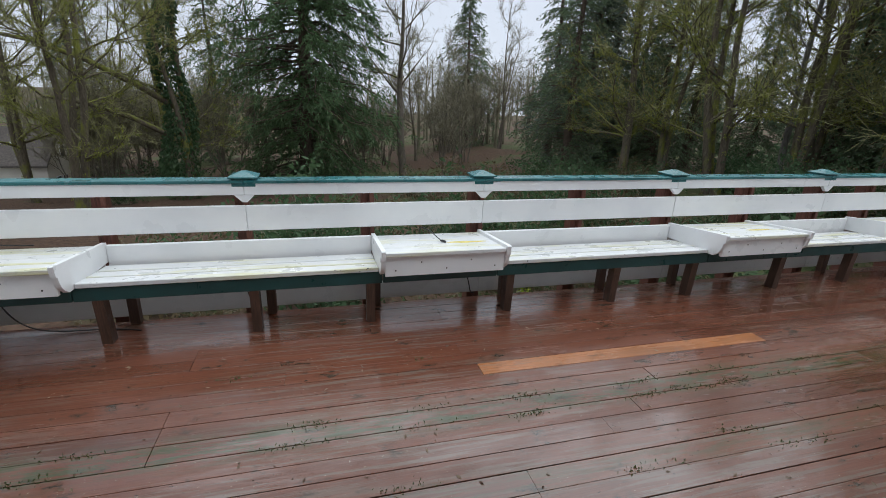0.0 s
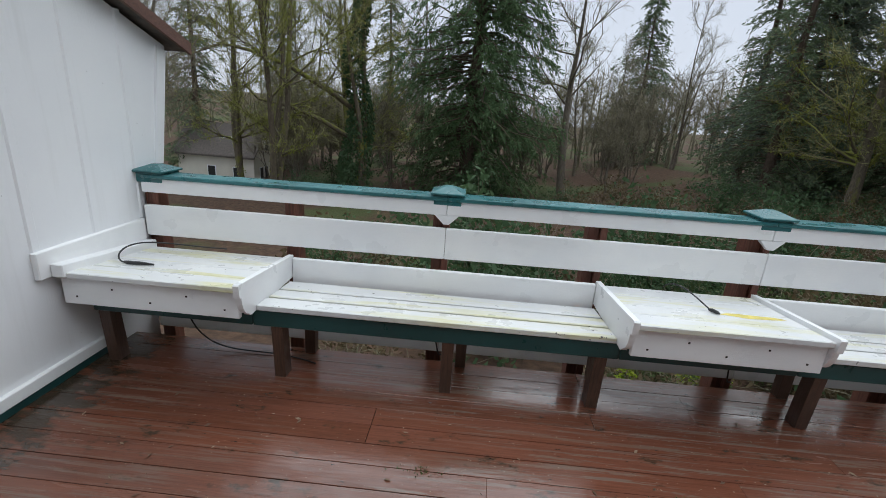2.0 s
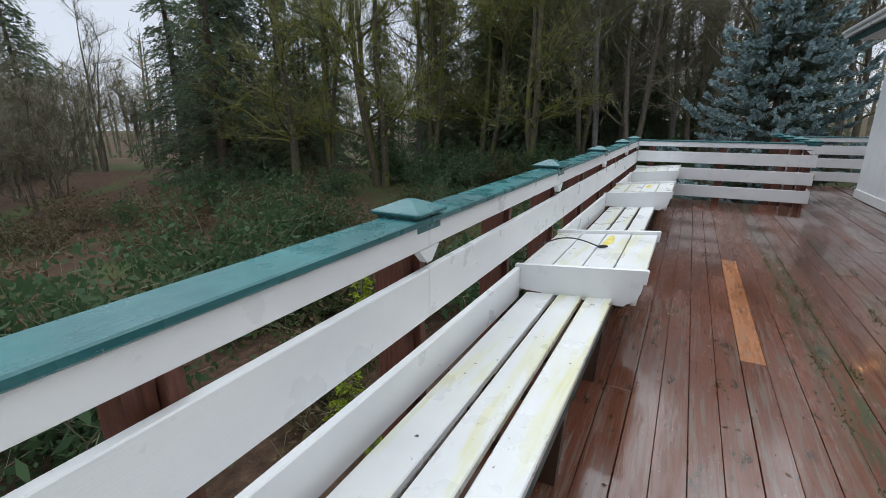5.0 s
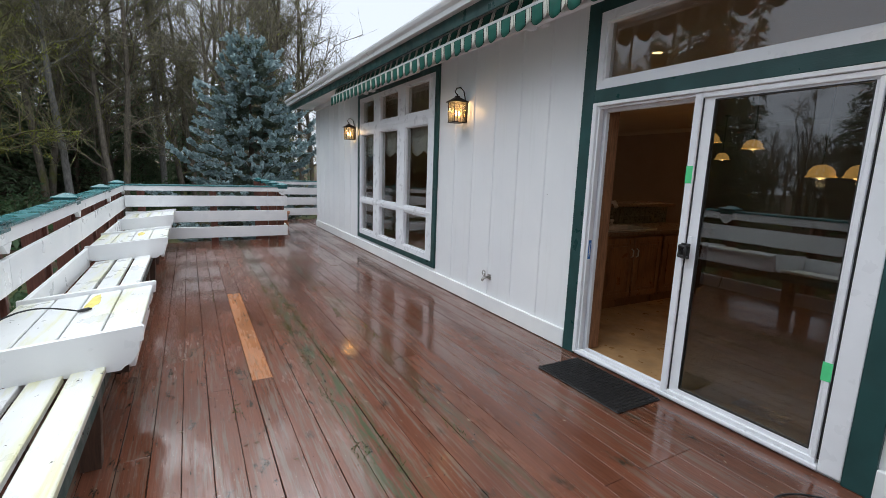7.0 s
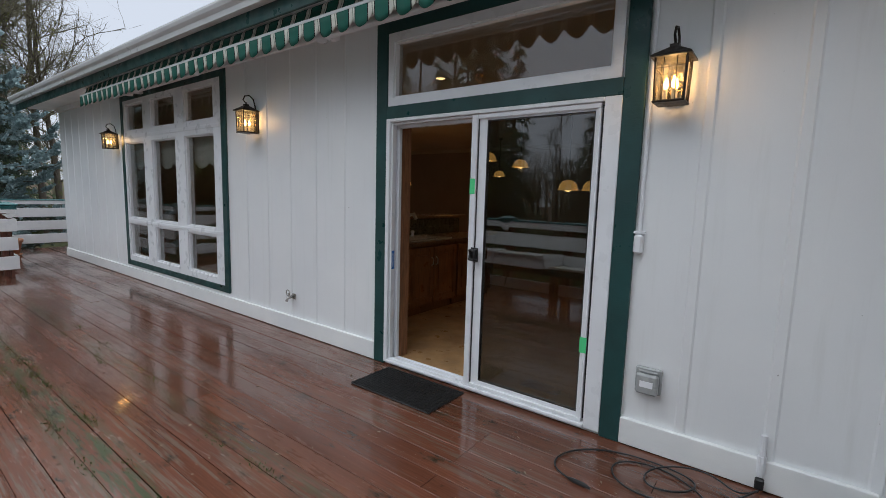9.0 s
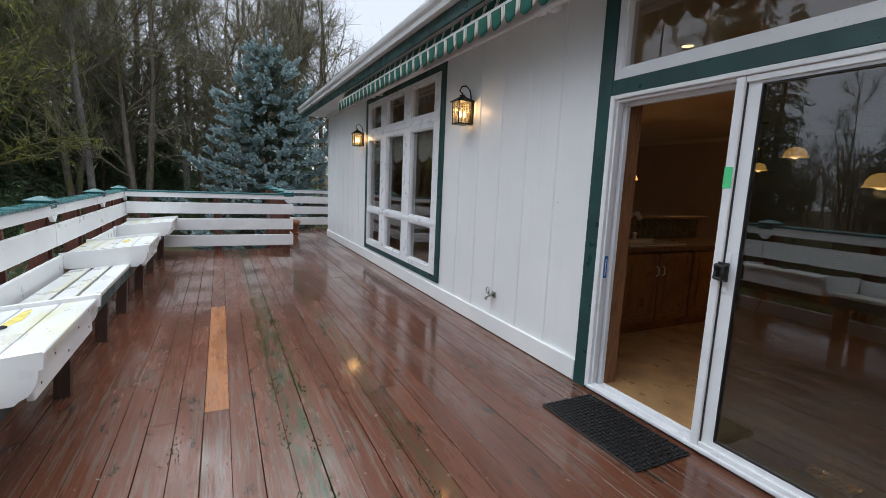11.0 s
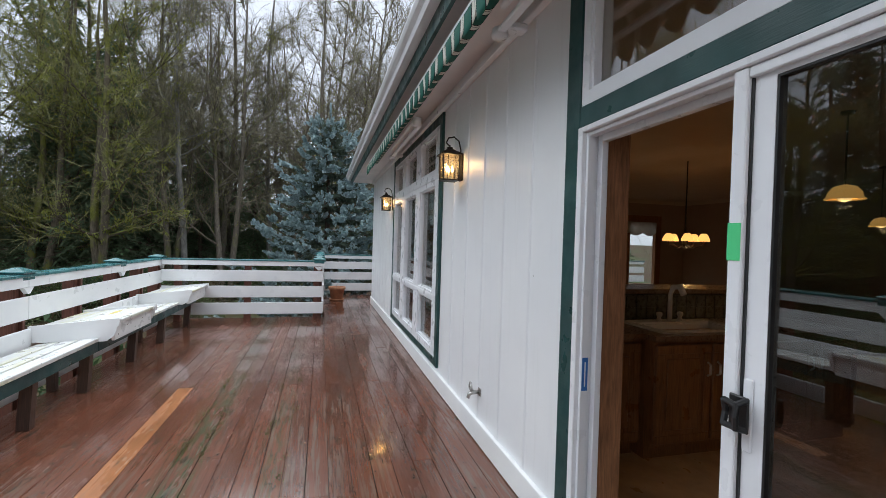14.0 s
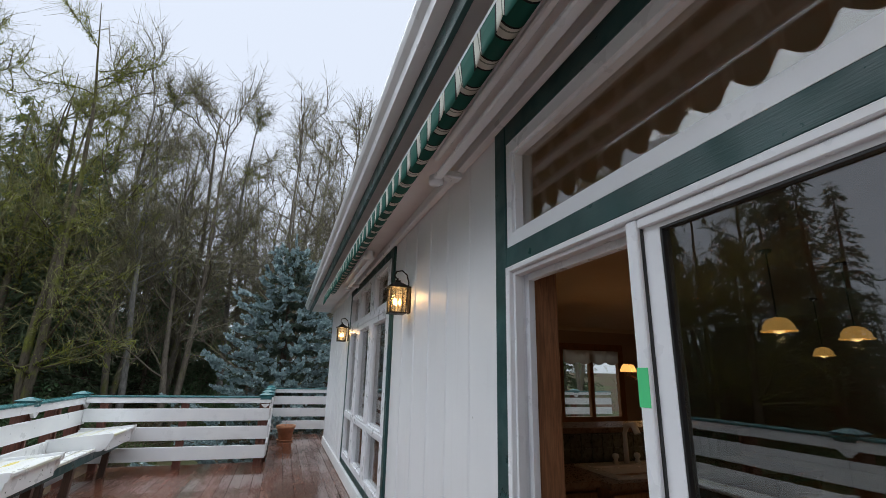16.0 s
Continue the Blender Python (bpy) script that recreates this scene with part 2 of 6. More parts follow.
MAT = {
    "white": white_paint("white_paint"),
    "rail_white": white_paint("rail_white_paint", grain=(2, 50, 50), rough=0.36),
    "bench_white": white_paint("weathered_bench_paint", stain=0.6, rough=0.34, grain=(2, 40, 40)),
    "table_white": white_paint("weathered_table_paint", stain=0.85, rough=0.36, grain=(2, 40, 40)),
    "siding": siding_paint(),
    "vinyl": simple("white_vinyl", (0.78, 0.79, 0.82), 0.32, 0.04, 3, 0.05),
    "teal": green_paint("teal_green_paint", (0.028, 0.138, 0.145), 0.6, 0.30),
    "trim_green": green_paint("dark_green_trim_paint", (0.012, 0.056, 0.055), 0.12, 0.42),
    "post": wood_stain("red_brown_post_stain", (0.17, 0.062, 0.040), 0.6),
    "leg": wood_stain("brown_leg_stain", (0.085, 0.045, 0.030), 0.5),
    "deck": deck_wood("wet_red_brown_deck_boards", (0.140, 0.050, 0.029)),
    "deck_new": deck_wood("orange_cedar_board", (0.34, 0.125, 0.045), 0.6),
    "rim": wood_stain("dark_rim_board", (0.05, 0.03, 0.022), 0.7, (2, 30, 30)),
    "black_metal": simple("dark_bronze_metal", (0.025, 0.020, 0.016), 0.45, 0.3, 12, 0.2, 0.6),
    "black_plastic": simple("black_plastic", (0.015, 0.015, 0.016), 0.4, 0.2),
    "rubber": simple("black_rubber", (0.012, 0.012, 0.013), 0.55, 0.3, 15, 0.3),
    "grey_plastic": simple("clear_grey_plastic", (0.35, 0.36, 0.36), 0.25, 0.1),
    "chrome": simple("weathered_metal", (0.45, 0.44, 0.42), 0.3, 0.15, 20, 0.1, 0.9),
    "gutter": simple("white_aluminium_gutter", (0.76, 0.77, 0.79), 0.35, 0.05, 2, 0.05),
    "soffit": simple("pale_grey_soffit_paint", (0.82, 0.79, 0.79), 0.6, 0.08, 2, 0.15),
    "shingle": simple("brown_grey_shingles", (0.10, 0.085, 0.075), 0.9, 0.35, 9, 0.6, 0.0, 30),
    "brown_trim": wood_stain("brown_fascia_paint", (0.15, 0.075, 0.055), 0.55, (3, 30, 30)),
    "terracotta": simple("terracotta", (0.42, 0.19, 0.10), 0.75, 0.25, 9, 0.3),
    "soil": simple("potting_soil", (0.05, 0.035, 0.025), 0.95, 0.4, 30, 0.8),
    "oak": wood_stain("oak_cabinet_wood", (0.26, 0.115, 0.045), 0.4, (25, 25, 2)),
    "jamb_wood": wood_stain("brown_door_casing", (0.30, 0.14, 0.07), 0.45, (25, 25, 2)),
    "worktop": simple("brown_laminate_worktop", (0.17, 0.10, 0.06), 0.3, 0.25, 20, 0.05),
    "floor_tan": simple("tan_vinyl_floor", (0.42, 0.25, 0.12), 0.35, 0.3, 3.5, 0.08),
    "room_wall": simple("mauve_beige_wall_paint", (0.36, 0.27, 0.22), 0.8, 0.05, 2, 0.1),
    "room_ceiling": simple("off_white_ceiling_paint", (0.55, 0.46, 0.38), 0.85, 0.04, 2, 0.1),
    "ceramic": simple("white_ceramic", (0.72, 0.69, 0.63), 0.2, 0.05),
    "backsplash": simple("dark_green_tile", (0.09, 0.085, 0.06), 0.3, 0.4, 14, 0.1),
    "cloth": leaf("white_sheer_curtain", (0.74, 0.71, 0.66), (0.78, 0.75, 0.70), 0.5),
    "shade_glow": glow("lit_glass_shade", (1.0, 0.50, 0.13), 0.75),
    "bulb_glow": glow("lit_bulb", (1.0, 0.66, 0.28), 2.2),
    "candle_glow": glow("lit_candle_bulb", (1.0, 0.58, 0.20), 10.0),
    "tape": simple("green_masking_tape", (0.08, 0.62, 0.24), 0.6, 0.05),
    "sticker": simple("blue_sticker", (0.03, 0.16, 0.48), 0.5, 0.05),
    "paper": simple("white_sticker_text", (0.75, 0.78, 0.8), 0.6, 0.02),
    "window": pane_glass("window_glass", (0.86, 0.88, 0.87), 0.085),
    "door_glass": pane_glass("door_glass_with_insect_screen", (0.46, 0.49, 0.49), 0.12),
    "lantern_glass": pane_glass("seeded_lantern_glass", (0.95, 0.90, 0.80)),
    "bark": bark("grey_brown_bark", (0.165, 0.140, 0.112), (0.145, 0.150, 0.045), 0.06),
    "mossy_bark": bark("mossy_bark", (0.120, 0.100, 0.072), (0.175, 0.185, 0.035), 0.12),
    "pale_bark": bark("pale_lichen_bark", (0.19, 0.18, 0.165), (0.12, 0.13, 0.06), 0.0),
    "conifer_bark": bark("conifer_bark", (0.105, 0.078, 0.060), (0.09, 0.10, 0.04), 0.04),
    "moss_twig": simple("moss_grown_twigs", (0.25, 0.245, 0.11), 0.9, 0.4, 1.2, 0.1, spec=0.2),
    "twig": simple("olive_brown_twigs", (0.215, 0.195, 0.135), 0.9, 0.3, 1.5, 0.1, spec=0.2),
    "moss": leaf("hanging_moss", (0.31, 0.33, 0.065), (0.20, 0.22, 0.065)),
    "cedar": leaf("cedar_foliage", (0.085, 0.150, 0.070), (0.150, 0.225, 0.100), 0.5),
    "fir": leaf("dark_fir_foliage", (0.105, 0.150, 0.088), (0.165, 0.215, 0.118), 0.5),
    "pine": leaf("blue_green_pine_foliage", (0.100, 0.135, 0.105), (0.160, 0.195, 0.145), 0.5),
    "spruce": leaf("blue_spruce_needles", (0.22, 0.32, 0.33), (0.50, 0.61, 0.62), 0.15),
    "ivy": leaf("ivy_leaves", (0.055, 0.105, 0.048), (0.085, 0.145, 0.062)),
    "shrub": leaf("shrub_leaves", (0.075, 0.110, 0.040), (0.115, 0.145, 0.055)),
    "gold": leaf("yellow_green_conifer_foliage", (0.24, 0.34, 0.02), (0.36, 0.42, 0.04)),
    "fern": leaf("brown_bracken", (0.115, 0.085, 0.045), (0.155, 0.115, 0.060)),
    "litter": leaf("fallen_leaf_bits", (0.30, 0.22, 0.15), (0.07, 0.035, 0.02)),
    "house_wall": simple("cream_house_siding", (0.62, 0.58, 0.50), 0.7, 0.06, 1.0, 0.2),
}


def awning_cloth():
    """Dark green and white striped canvas with thin dark lines beside each white stripe."""
    n = Nodes("green_white_striped_canvas")
    sep = n.n.new("ShaderNodeSeparateXYZ")
    n.l.new(n.pos(), sep.inputs[0])
    f = n.math("FRACT", n.math("MULTIPLY", sep.outputs[0], 1 / 0.196))
    tone = n.ramp(f, (0.0, (0.012, 0.105, 0.078)), (0.56, (0.012, 0.012, 0.012)), (0.61, (0.70, 0.69, 0.62)),
                  (0.69, (0.22, 0.24, 0.20)), (0.73, (0.70, 0.69, 0.62)), (0.90, (0.012, 0.012, 0.012)), (0.95, (0.012, 0.105, 0.078)))
    tone.node.color_ramp.interpolation = "CONSTANT"
    tone = n.mix(n.ramp(n.noise(n.pos(), 9, 4), (0.5, 0.0), (0.8, 0.3)), tone, (0.06, 0.07, 0.06))
    n.bump(n.noise(n.pos(), 220, 2), 0.2, 0.002)
    return n.done(tone, 0.75, spec=0.3)


MAT["awning"] = awning_cloth()


def seeded_glass():
    """Rippled, slightly milky lantern glass that catches the bulb's light."""
    m = bpy.data.materials["seeded_lantern_glass"]
    n, l = m.node_tree.nodes, m.node_tree.links
    out = [x for x in n if x.type == "OUTPUT_MATERIAL"][0]
    old = out.inputs[0].links[0].from_socket
    tl, mx = n.new("ShaderNodeBsdfTranslucent"), n.new("ShaderNodeMixShader")
    tl.inputs[0].default_value = (0.95, 0.88, 0.72, 1)
    mx.inputs[0].default_value = 0.035
    l.new(old, mx.inputs[1]), l.new(tl.outputs[0], mx.inputs[2]), l.new(mx.outputs[0], out.inputs[0])


seeded_glass()


def ground_mat():
    n = Nodes("leaf_litter_ground")
    a = n.noise(n.pos(), 0.16, 5)
    b = n.noise(n.pos(), 5.0, 6, 0.7)
    litter = n.ramp(b, (0.3, (0.035, 0.023, 0.016)), (0.55, (0.085, 0.052, 0.035)), (0.8, (0.15, 0.095, 0.06)))
    grass = n.ramp(n.noise(n.pos(), 11.0, 5, 0.7), (0.3, (0.040, 0.052, 0.020)), (0.7, (0.085, 0.105, 0.040)))
    tone = n.mix(n.ramp(a, (0.50, 0.0), (0.60, 0.9)), litter, grass)
    n.bump(b, 0.8, 0.08)
    return n.done(tone, 0.95, spec=0.15)


MAT["ground"] = ground_mat()


# ---- mesh helpers ----
class Shape:
    """Collects vertices and faces for one mesh."""

    def __init__(self):
        self.v, self.f = [], []

    def add(self, verts, faces):
        k = len(self.v)
        self.v.extend(tuple(p) for p in verts)
        self.f.extend(tuple(i + k for i in f) for f in faces)
        return self

    def box(self, x0, x1, y0, y1, z0, z1, c=0.0):
        """A box; c: the width of the chamfer on all its edges."""
        if c <= 0:
            v = [(x, y, z) for z in (z0, z1) for y in (y0, y1) for x in (x0, x1)]
            return self.add(v, [(0, 2, 3, 1), (4, 5, 7, 6), (0, 1, 5, 4), (2, 6, 7, 3), (0, 4, 6, 2), (1, 3, 7, 5)])
        bm = bmesh.new()
        bmesh.ops.create_cube(bm, size=1.0)
        for p in bm.verts:
            p.co = ((x0 + x1) / 2 + p.co.x * (x1 - x0), (y0 + y1) / 2 + p.co.y * (y1 - y0), (z0 + z1) / 2 + p.co.z * (z1 - z0))
        bmesh.ops.bevel(bm, geom=bm.edges[:], offset=c, segments=1, affect="EDGES")
        return self.take(bm)

    def take(self, bm):
        bm.verts.index_update()
        self.add([p.co[:] for p in bm.verts], [[p.index for p in f.verts] for f in bm.faces])
        bm.free()
        return self

    def tube(self, pts, radii, sides=6, cap=True):
        """A round bar along points, each with its own radius."""
        pts = [Vector(p) for p in pts]
        if isinstance(radii, (int, float)):
            radii = [radii] * len(pts)
        k, ref = len(self.v), None
        for i, p in enumerate(pts):
            d = (pts[min(i + 1, len(pts) - 1)] - pts[max(i - 1, 0)]).normalized()
            if ref is None:
                ref = d.orthogonal().normalized()
            ref = (ref - d * ref.dot(d))
            ref = ref.normalized() if ref.length > 1e-6 else d.orthogonal().normalized()
            side = d.cross(ref)
            for s in range(sides):
                a = 2 * math.pi * s / sides
                self.v.append(tuple(p + (ref * math.cos(a) + side * math.sin(a)) * radii[i]))
        for i in range(len(pts) - 1):
            for s in range(sides):
                a, b = k + i * sides + s, k + i * sides + (s + 1) % sides
                self.f.append((a, b, b + sides, a + sides))
        if cap:
            self.f.append(tuple(k + s for s in reversed(range(sides))))
            self.f.append(tuple(k + (len(pts) - 1) * sides + s for s in range(sides)))
        return self

    def lathe(self, cx, cy, prof, sides=20):
        """A turned shape round a vertical axis, from (radius, height) pairs."""
        k = len(self.v)
        for r, z in prof:
            for s in range(sides):
                a = 2 * math.pi * s / sides
                self.v.append((cx + r * math.cos(a), cy + r * math.sin(a), z))
        for i in range(len(prof) - 1):
            for s in range(sides):
                a, b = k + i * sides + s, k + i * sides + (s + 1) % sides
                self.f.append((a, b, b + sides, a + sides))
        return self

    def prism(self, outline, axis, a, b):
        """An outline in a plane, drawn out along an axis: 'x' takes (y, z) pairs, 'y' (x, z), 'z' (x, y)."""
        def at(p, w):
            return {"x": (w, p[0], p[1]), "y": (p[0], w, p[1]), "z": (p[0], p[1], w)}[axis]
        n = len(outline)
        k = len(self.v)
        self.v.extend(at(p, a) for p in outline)
        self.v.extend(at(p, b) for p in outline)
        self.f.append(tuple(k + i for i in range(n)))
        self.f.append(tuple(k + n + i for i in reversed(range(n))))
        for i in range(n):
            j = (i + 1) % n
            self.f.append((k + i, k + n + i, k + n + j, k + j))
        return self

    def weld(self):
        """Joins touching cells into one body and takes out the faces between them."""
        ids, at, seen = {}, [], collections.Counter()
        for v in self.v:
            at.append(ids.setdefault(tuple(round(c, 4) for c in v), len(ids)))
        faces = [tuple(at[i] for i in f) for f in self.f]
        seen.update(frozenset(f) for f in faces)
        self.v, self.f = list(ids), [f for f in faces if seen[frozenset(f)] == 1]
        return self

    def mesh(self, name, material, smooth=False, fix=True):
        me = bpy.data.meshes.new(name)
        me.from_pydata(self.v, [], self.f)
        if fix and len(self.f) < 4000:
            bm = bmesh.new()
            bm.from_mesh(me)
            bmesh.ops.recalc_face_normals(bm, faces=bm.faces[:])
            bm.to_mesh(me)
            bm.free()
        me.materials.append(material)
        if smooth:
            me.polygons.foreach_set("use_smooth", [True] * len(me.polygons))
        me.update()
        return me


def part(name, shape, material, parent, label="", smooth=False):
    """One mesh object under a thing or under a part."""
    ob = new(name, shape.mesh(name, material, smooth) if isinstance(shape, Shape) else shape)
    ob.parent = parent
    return tagged(ob, label) if label else ob


def thing(name, label, category, group="", at=(0, 0, 0)):
    ob = new(name)
    ob.empty_display_size = 0.1
    ob.location = at
    return tagged(ob, label, category, group)


def structure(name, shape, material, label="", category=""):
    ob = new(name, shape.mesh(name, material))
    return tagged(ob, label, category, kind="structure")


def cells(shape, xs, zs, holes, make):
    """Fills a wall's grid of cells, leaving the holes (x0, x1, z0, z1) open."""
    for i in range(len(xs) - 1):
        run = None
        for k in range(len(zs) - 1):
            cx, cz = (xs[i] + xs[i + 1]) / 2, (zs[k] + zs[k + 1]) / 2
            if not any(h[0] < cx < h[1] and h[2] < cz < h[3] for h in holes):
                make(shape, xs[i], xs[i + 1], zs[k], zs[k + 1])
    return shape

# ---- ground ----
def ground_height(x, y):
    """The land falls away from the house towards the trees, then rises to far hills."""
    fall = -2.5 - 2.4 * min(1.0, max(0.0, (y - 5) / 30.0))
    east = min(1.0, max(0.0, (x - 9) / 12.0))
    h = fall * (1 - east) + east * (-1.3 - 0.03 * max(0, y))
    far = math.hypot(x, y)
    h += 4.5 * min(1.0, max(0.0, (far - 85) / 160.0))
    near = min(1.0, max(0.0, (far - 6) / 10.0))
    return h + near * 0.35 * noise.noise(Vector((x * 0.13, y * 0.13, 0.3)))


gs = Shape()
ticks = [-2500, -900, -400, -220, -150] + [-110 + 5 * i for i in range(45)] + [150, 220, 400, 900, 2500]
for gy in ticks:
    for gx in ticks:
        gs.v.append((gx, gy, ground_height(gx, gy)))
side = len(ticks)
for j in range(side - 1):
    for i in range(side - 1):
        a = j * side + i
        gs.f.append((a, a + 1, a + 1 + side, a + side))
ground = structure("ground", gs, MAT["ground"], "sloping forest floor of brown leaf litter and moss", "ground")
ground.data.polygons.foreach_set("use_smooth", [True] * len(ground.data.polygons))

# ---- the house: deck-side wall ----
DOOR = (1.295, 3.155, 0.02, 2.06)
TRANSOM = (1.31, 3.145, 2.16, 2.72)
WIN = (5.83, 8.80, 0.29, 2.74)
HOUSE_E = 12.19
TOP = 2.93


def yslab(y0, y1):
    return lambda s, a, b, c, d: s.box(a, b, y0, y1, c, d)


xs = [-0.12, DOOR[0], TRANSOM[0], TRANSOM[1], DOOR[1], WIN[0], WIN[1], HOUSE_E]
zs = [-0.4, DOOR[2], WIN[2], DOOR[3], TRANSOM[2], TRANSOM[3], WIN[3], 3.3]
wall_south = structure("wall_south", cells(Shape(), xs, zs, [DOOR, TRANSOM, WIN], yslab(-0.13, 0.0)), MAT["siding"],
                       "white painted board-and-batten house wall facing the deck", "wall")

# white boards: baseboard along the deck
base = structure("baseboard", Shape().box(0.03, 1.174, 0, 0.03, 0.005, 0.165, 0.004).box(3.277, HOUSE_E, 0, 0.03, 0.005, 0.165, 0.004),
                 MAT["white"], "white baseboard at the foot of the siding", "baseboard")
batten_low = Shape().prism([(-0.030, 0.0), (-0.020, 0.009), (0.020, 0.009), (0.030, 0.0)], "z", 0.165, TOP).mesh("batten", MAT["siding"])
for bx in [0.04 + 0.408 * i for i in range(30)]:
    if 1.17 < bx < 3.30 or 5.70 < bx < 8.93:
        continue
    b = new("batten", batten_low)
    b.location = (bx, 0, 0)
    b.parent = wall_south

# green trim round door, transom and window
trim = Shape()
trim.box(3.156, 3.275, 0, 0.028, 0.0, 2.84, 0.004).box(1.175, 1.294, 0, 0.028, 0.0, 2.84, 0.004)
trim.box(1.295, 3.155, 0, 0.026, 2.062, 2.16, 0.004).box(1.295, 3.155, 0, 0.026, 2.72, 2.84, 0.004)
structure("trim_door", trim, MAT["trim_green"], "dark green painted trim around the sliding door and transom", "trim")
trim = Shape()
trim.box(5.73, 5.83, 0, 0.028, 0.21, 2.84, 0.004).box(8.80, 8.90, 0, 0.028, 0.21, 2.84, 0.004)
trim.box(5.83, 8.80, 0, 0.026, 0.21, 0.29, 0.004).box(5.83, 8.80, 0, 0.026, 2.74, 2.84, 0.004)
structure("trim_window", trim, MAT["trim_green"], "dark green painted trim around the tall window", "trim")

# tall window: three columns, three rows of panes
win = thing("window_1", "tall white three-column window with dark glass and small transom panes", "window")
win["kind"] = "structure"
cols = [(6.01, 6.77), (7.04, 7.79), (8.07, 8.74)]
rows = [(0.37, 0.88), (0.965, 2.115), (2.285, 2.685)]
fx, fz = [WIN[0]], [WIN[2]]
for a, b in cols:
    fx += [a, b]
for a, b in rows:
    fz += [a, b]
fx.append(WIN[1]), fz.append(WIN[3])
holes = [(a, b, c, d) for a, b in cols for c, d in rows]
part("window_frame", cells(Shape(), fx, fz, holes, yslab(-0.08, 0.022)), MAT["vinyl"], win)
for a, b, c, d in holes:
    p = part("pane", Shape().box(a, b, -0.036, -0.030, c, d), MAT["window"], win)
    p.visible_shadow = False
    s = Shape()
    for e in ((a, b, c, c + 0.018), (a, b, d - 0.018, d), (a, a + 0.018, c + 0.018, d - 0.018), (b - 0.018, b, c + 0.018, d - 0.018)):
        s.box(e[0], e[1], -0.03, 0.004, e[2], e[3])
    part("glazing_bead", s, MAT["vinyl"], p)
for a, b, z in ((5.85, 8.78, 2.20), (5.85, 8.78, 0.922)):
    part("rail", Shape().box(a, b, 0.022, 0.030, z - 0.022, z + 0.022, 0.004), MAT["vinyl"], win)

# curtains behind the main panes
for i, (a, b) in enumerate(cols):
    cur = Shape()
    nx, nz = 28, 10
    k = 0
    for j in range(nz + 1):
        for q in range(nx + 1):
            u, w = q / nx, j / nz
            hem = 1.78 - 0.05 * math.sin(math.pi * ((u * 2) % 1.0))
            z = 2.14 + (hem - 2.14) * w
            puff = 0.028 * abs(math.sin(3.2 * math.pi * w)) * (0.5 + 0.5 * abs(math.sin(2 * math.pi * u)))
            cur.v.append((a - 0.03 + (b - a + 0.06) * u, -0.12 + puff + 0.008 * math.sin(u * 60), z - 0.02 * math.sin(math.pi * ((u * 2) % 1.0)) * w))
    for j in range(nz):
        for q in range(nx):
            o = j * (nx + 1) + q
            cur.f.append((o, o + 1, o + nx + 2, o + nx + 1))
    ob = tagged(new("balloon_valance", cur.mesh("balloon_valance", MAT["cloth"], True)), "white gathered balloon valance hanging inside the window",
                "curtain", "window valances")
    ob.modifiers.new("thickness", "SOLIDIFY").thickness = 0.004

# transom over the door
tr = thing("window_2", "wide white-framed transom window over the sliding door", "window")
tr["kind"] = "structure"
hole = [(1.365, 3.09, 2.222, 2.655)]
part("window_frame", cells(Shape(), [TRANSOM[0], 1.365, 3.09, TRANSOM[1]], [TRANSOM[2], 2.222, 2.655, TRANSOM[3]], hole, yslab(-0.08, 0.024)), MAT["vinyl"], tr)
part("glazing_bead", Shape().box(1.365, 3.09, -0.03, 0.010, 2.222, 2.236).box(1.365, 3.09, -0.03, 0.010, 2.641, 2.655)
     .box(1.365, 1.379, -0.03, 0.010, 2.236, 2.641).box(3.076, 3.09, -0.03, 0.010, 2.236, 2.641), MAT["vinyl"], tr)
p = part("pane", Shape().box(1.365, 3.09, -0.036, -0.030, 2.222, 2.655), MAT["window"], tr)
p.visible_shadow = False

# sliding door: outer frame, sliding panel stacked on the fixed side
door = thing("door_1", "white vinyl sliding glass door standing half open", "door")
door["kind"] = "structure"
part("door_frame", Shape().box(DOOR[0], 1.395, -0.085, 0.030, 0.02, 2.06, 0.004).box(3.115, DOOR[1], -0.085, 0.034, 0.02, 2.06, 0.004)
     .box(1.395, 3.115, -0.085, 0.034, 2.033, 2.06, 0.004).box(1.395, 3.115, -0.085, 0.040, 0.02, 0.045, 0.004), MAT["vinyl"], door)
part("track", Shape().box(3.098, 3.1145, -0.030, 0.012, 0.046, 2.032, 0.003).box(2.325, 3.097, -0.030, 0.012, 2.014, 2.032, 0.003)
     .box(2.325, 3.097, -0.008, 0.004, 0.046, 0.058, 0.002), MAT["vinyl"], door)
part("inner_track", Shape().box(3.080, 3.1145, -0.085, -0.050, 0.046, 2.032, 0.003).box(2.325, 3.079, -0.085, -0.050, 1.992, 2.032, 0.003)
     .box(2.325, 3.079, -0.072, -0.060, 0.046, 0.060, 0.002), MAT["vinyl"], door)
panel = part("door_panel", cells(Shape(), [1.413, 1.452, 2.205, 2.274], [0.047, 0.100, 1.988, 2.031],
                                 [(1.452, 2.205, 0.100, 1.988)], yslab(-0.036, 0.004)), MAT["vinyl"], door)
part("stile", Shape().box(2.275, 2.322, -0.036, 0.026, 0.047, 2.031, 0.004), MAT["vinyl"], panel)
part("rail", Shape().box(1.413, 2.274, 0.0045, 0.022, 2.000, 2.031, 0.003).box(1.413, 2.274, 0.0045, 0.022, 0.047, 0.072, 0.003)
     .box(1.413, 1.436, 0.0045, 0.022, 0.073, 1.999, 0.003), MAT["vinyl"], panel)
p = part("pane", Shape().box(1.452, 2.205, -0.018, -0.012, 0.100, 1.988), MAT["door_glass"], panel)
p.visible_shadow = False
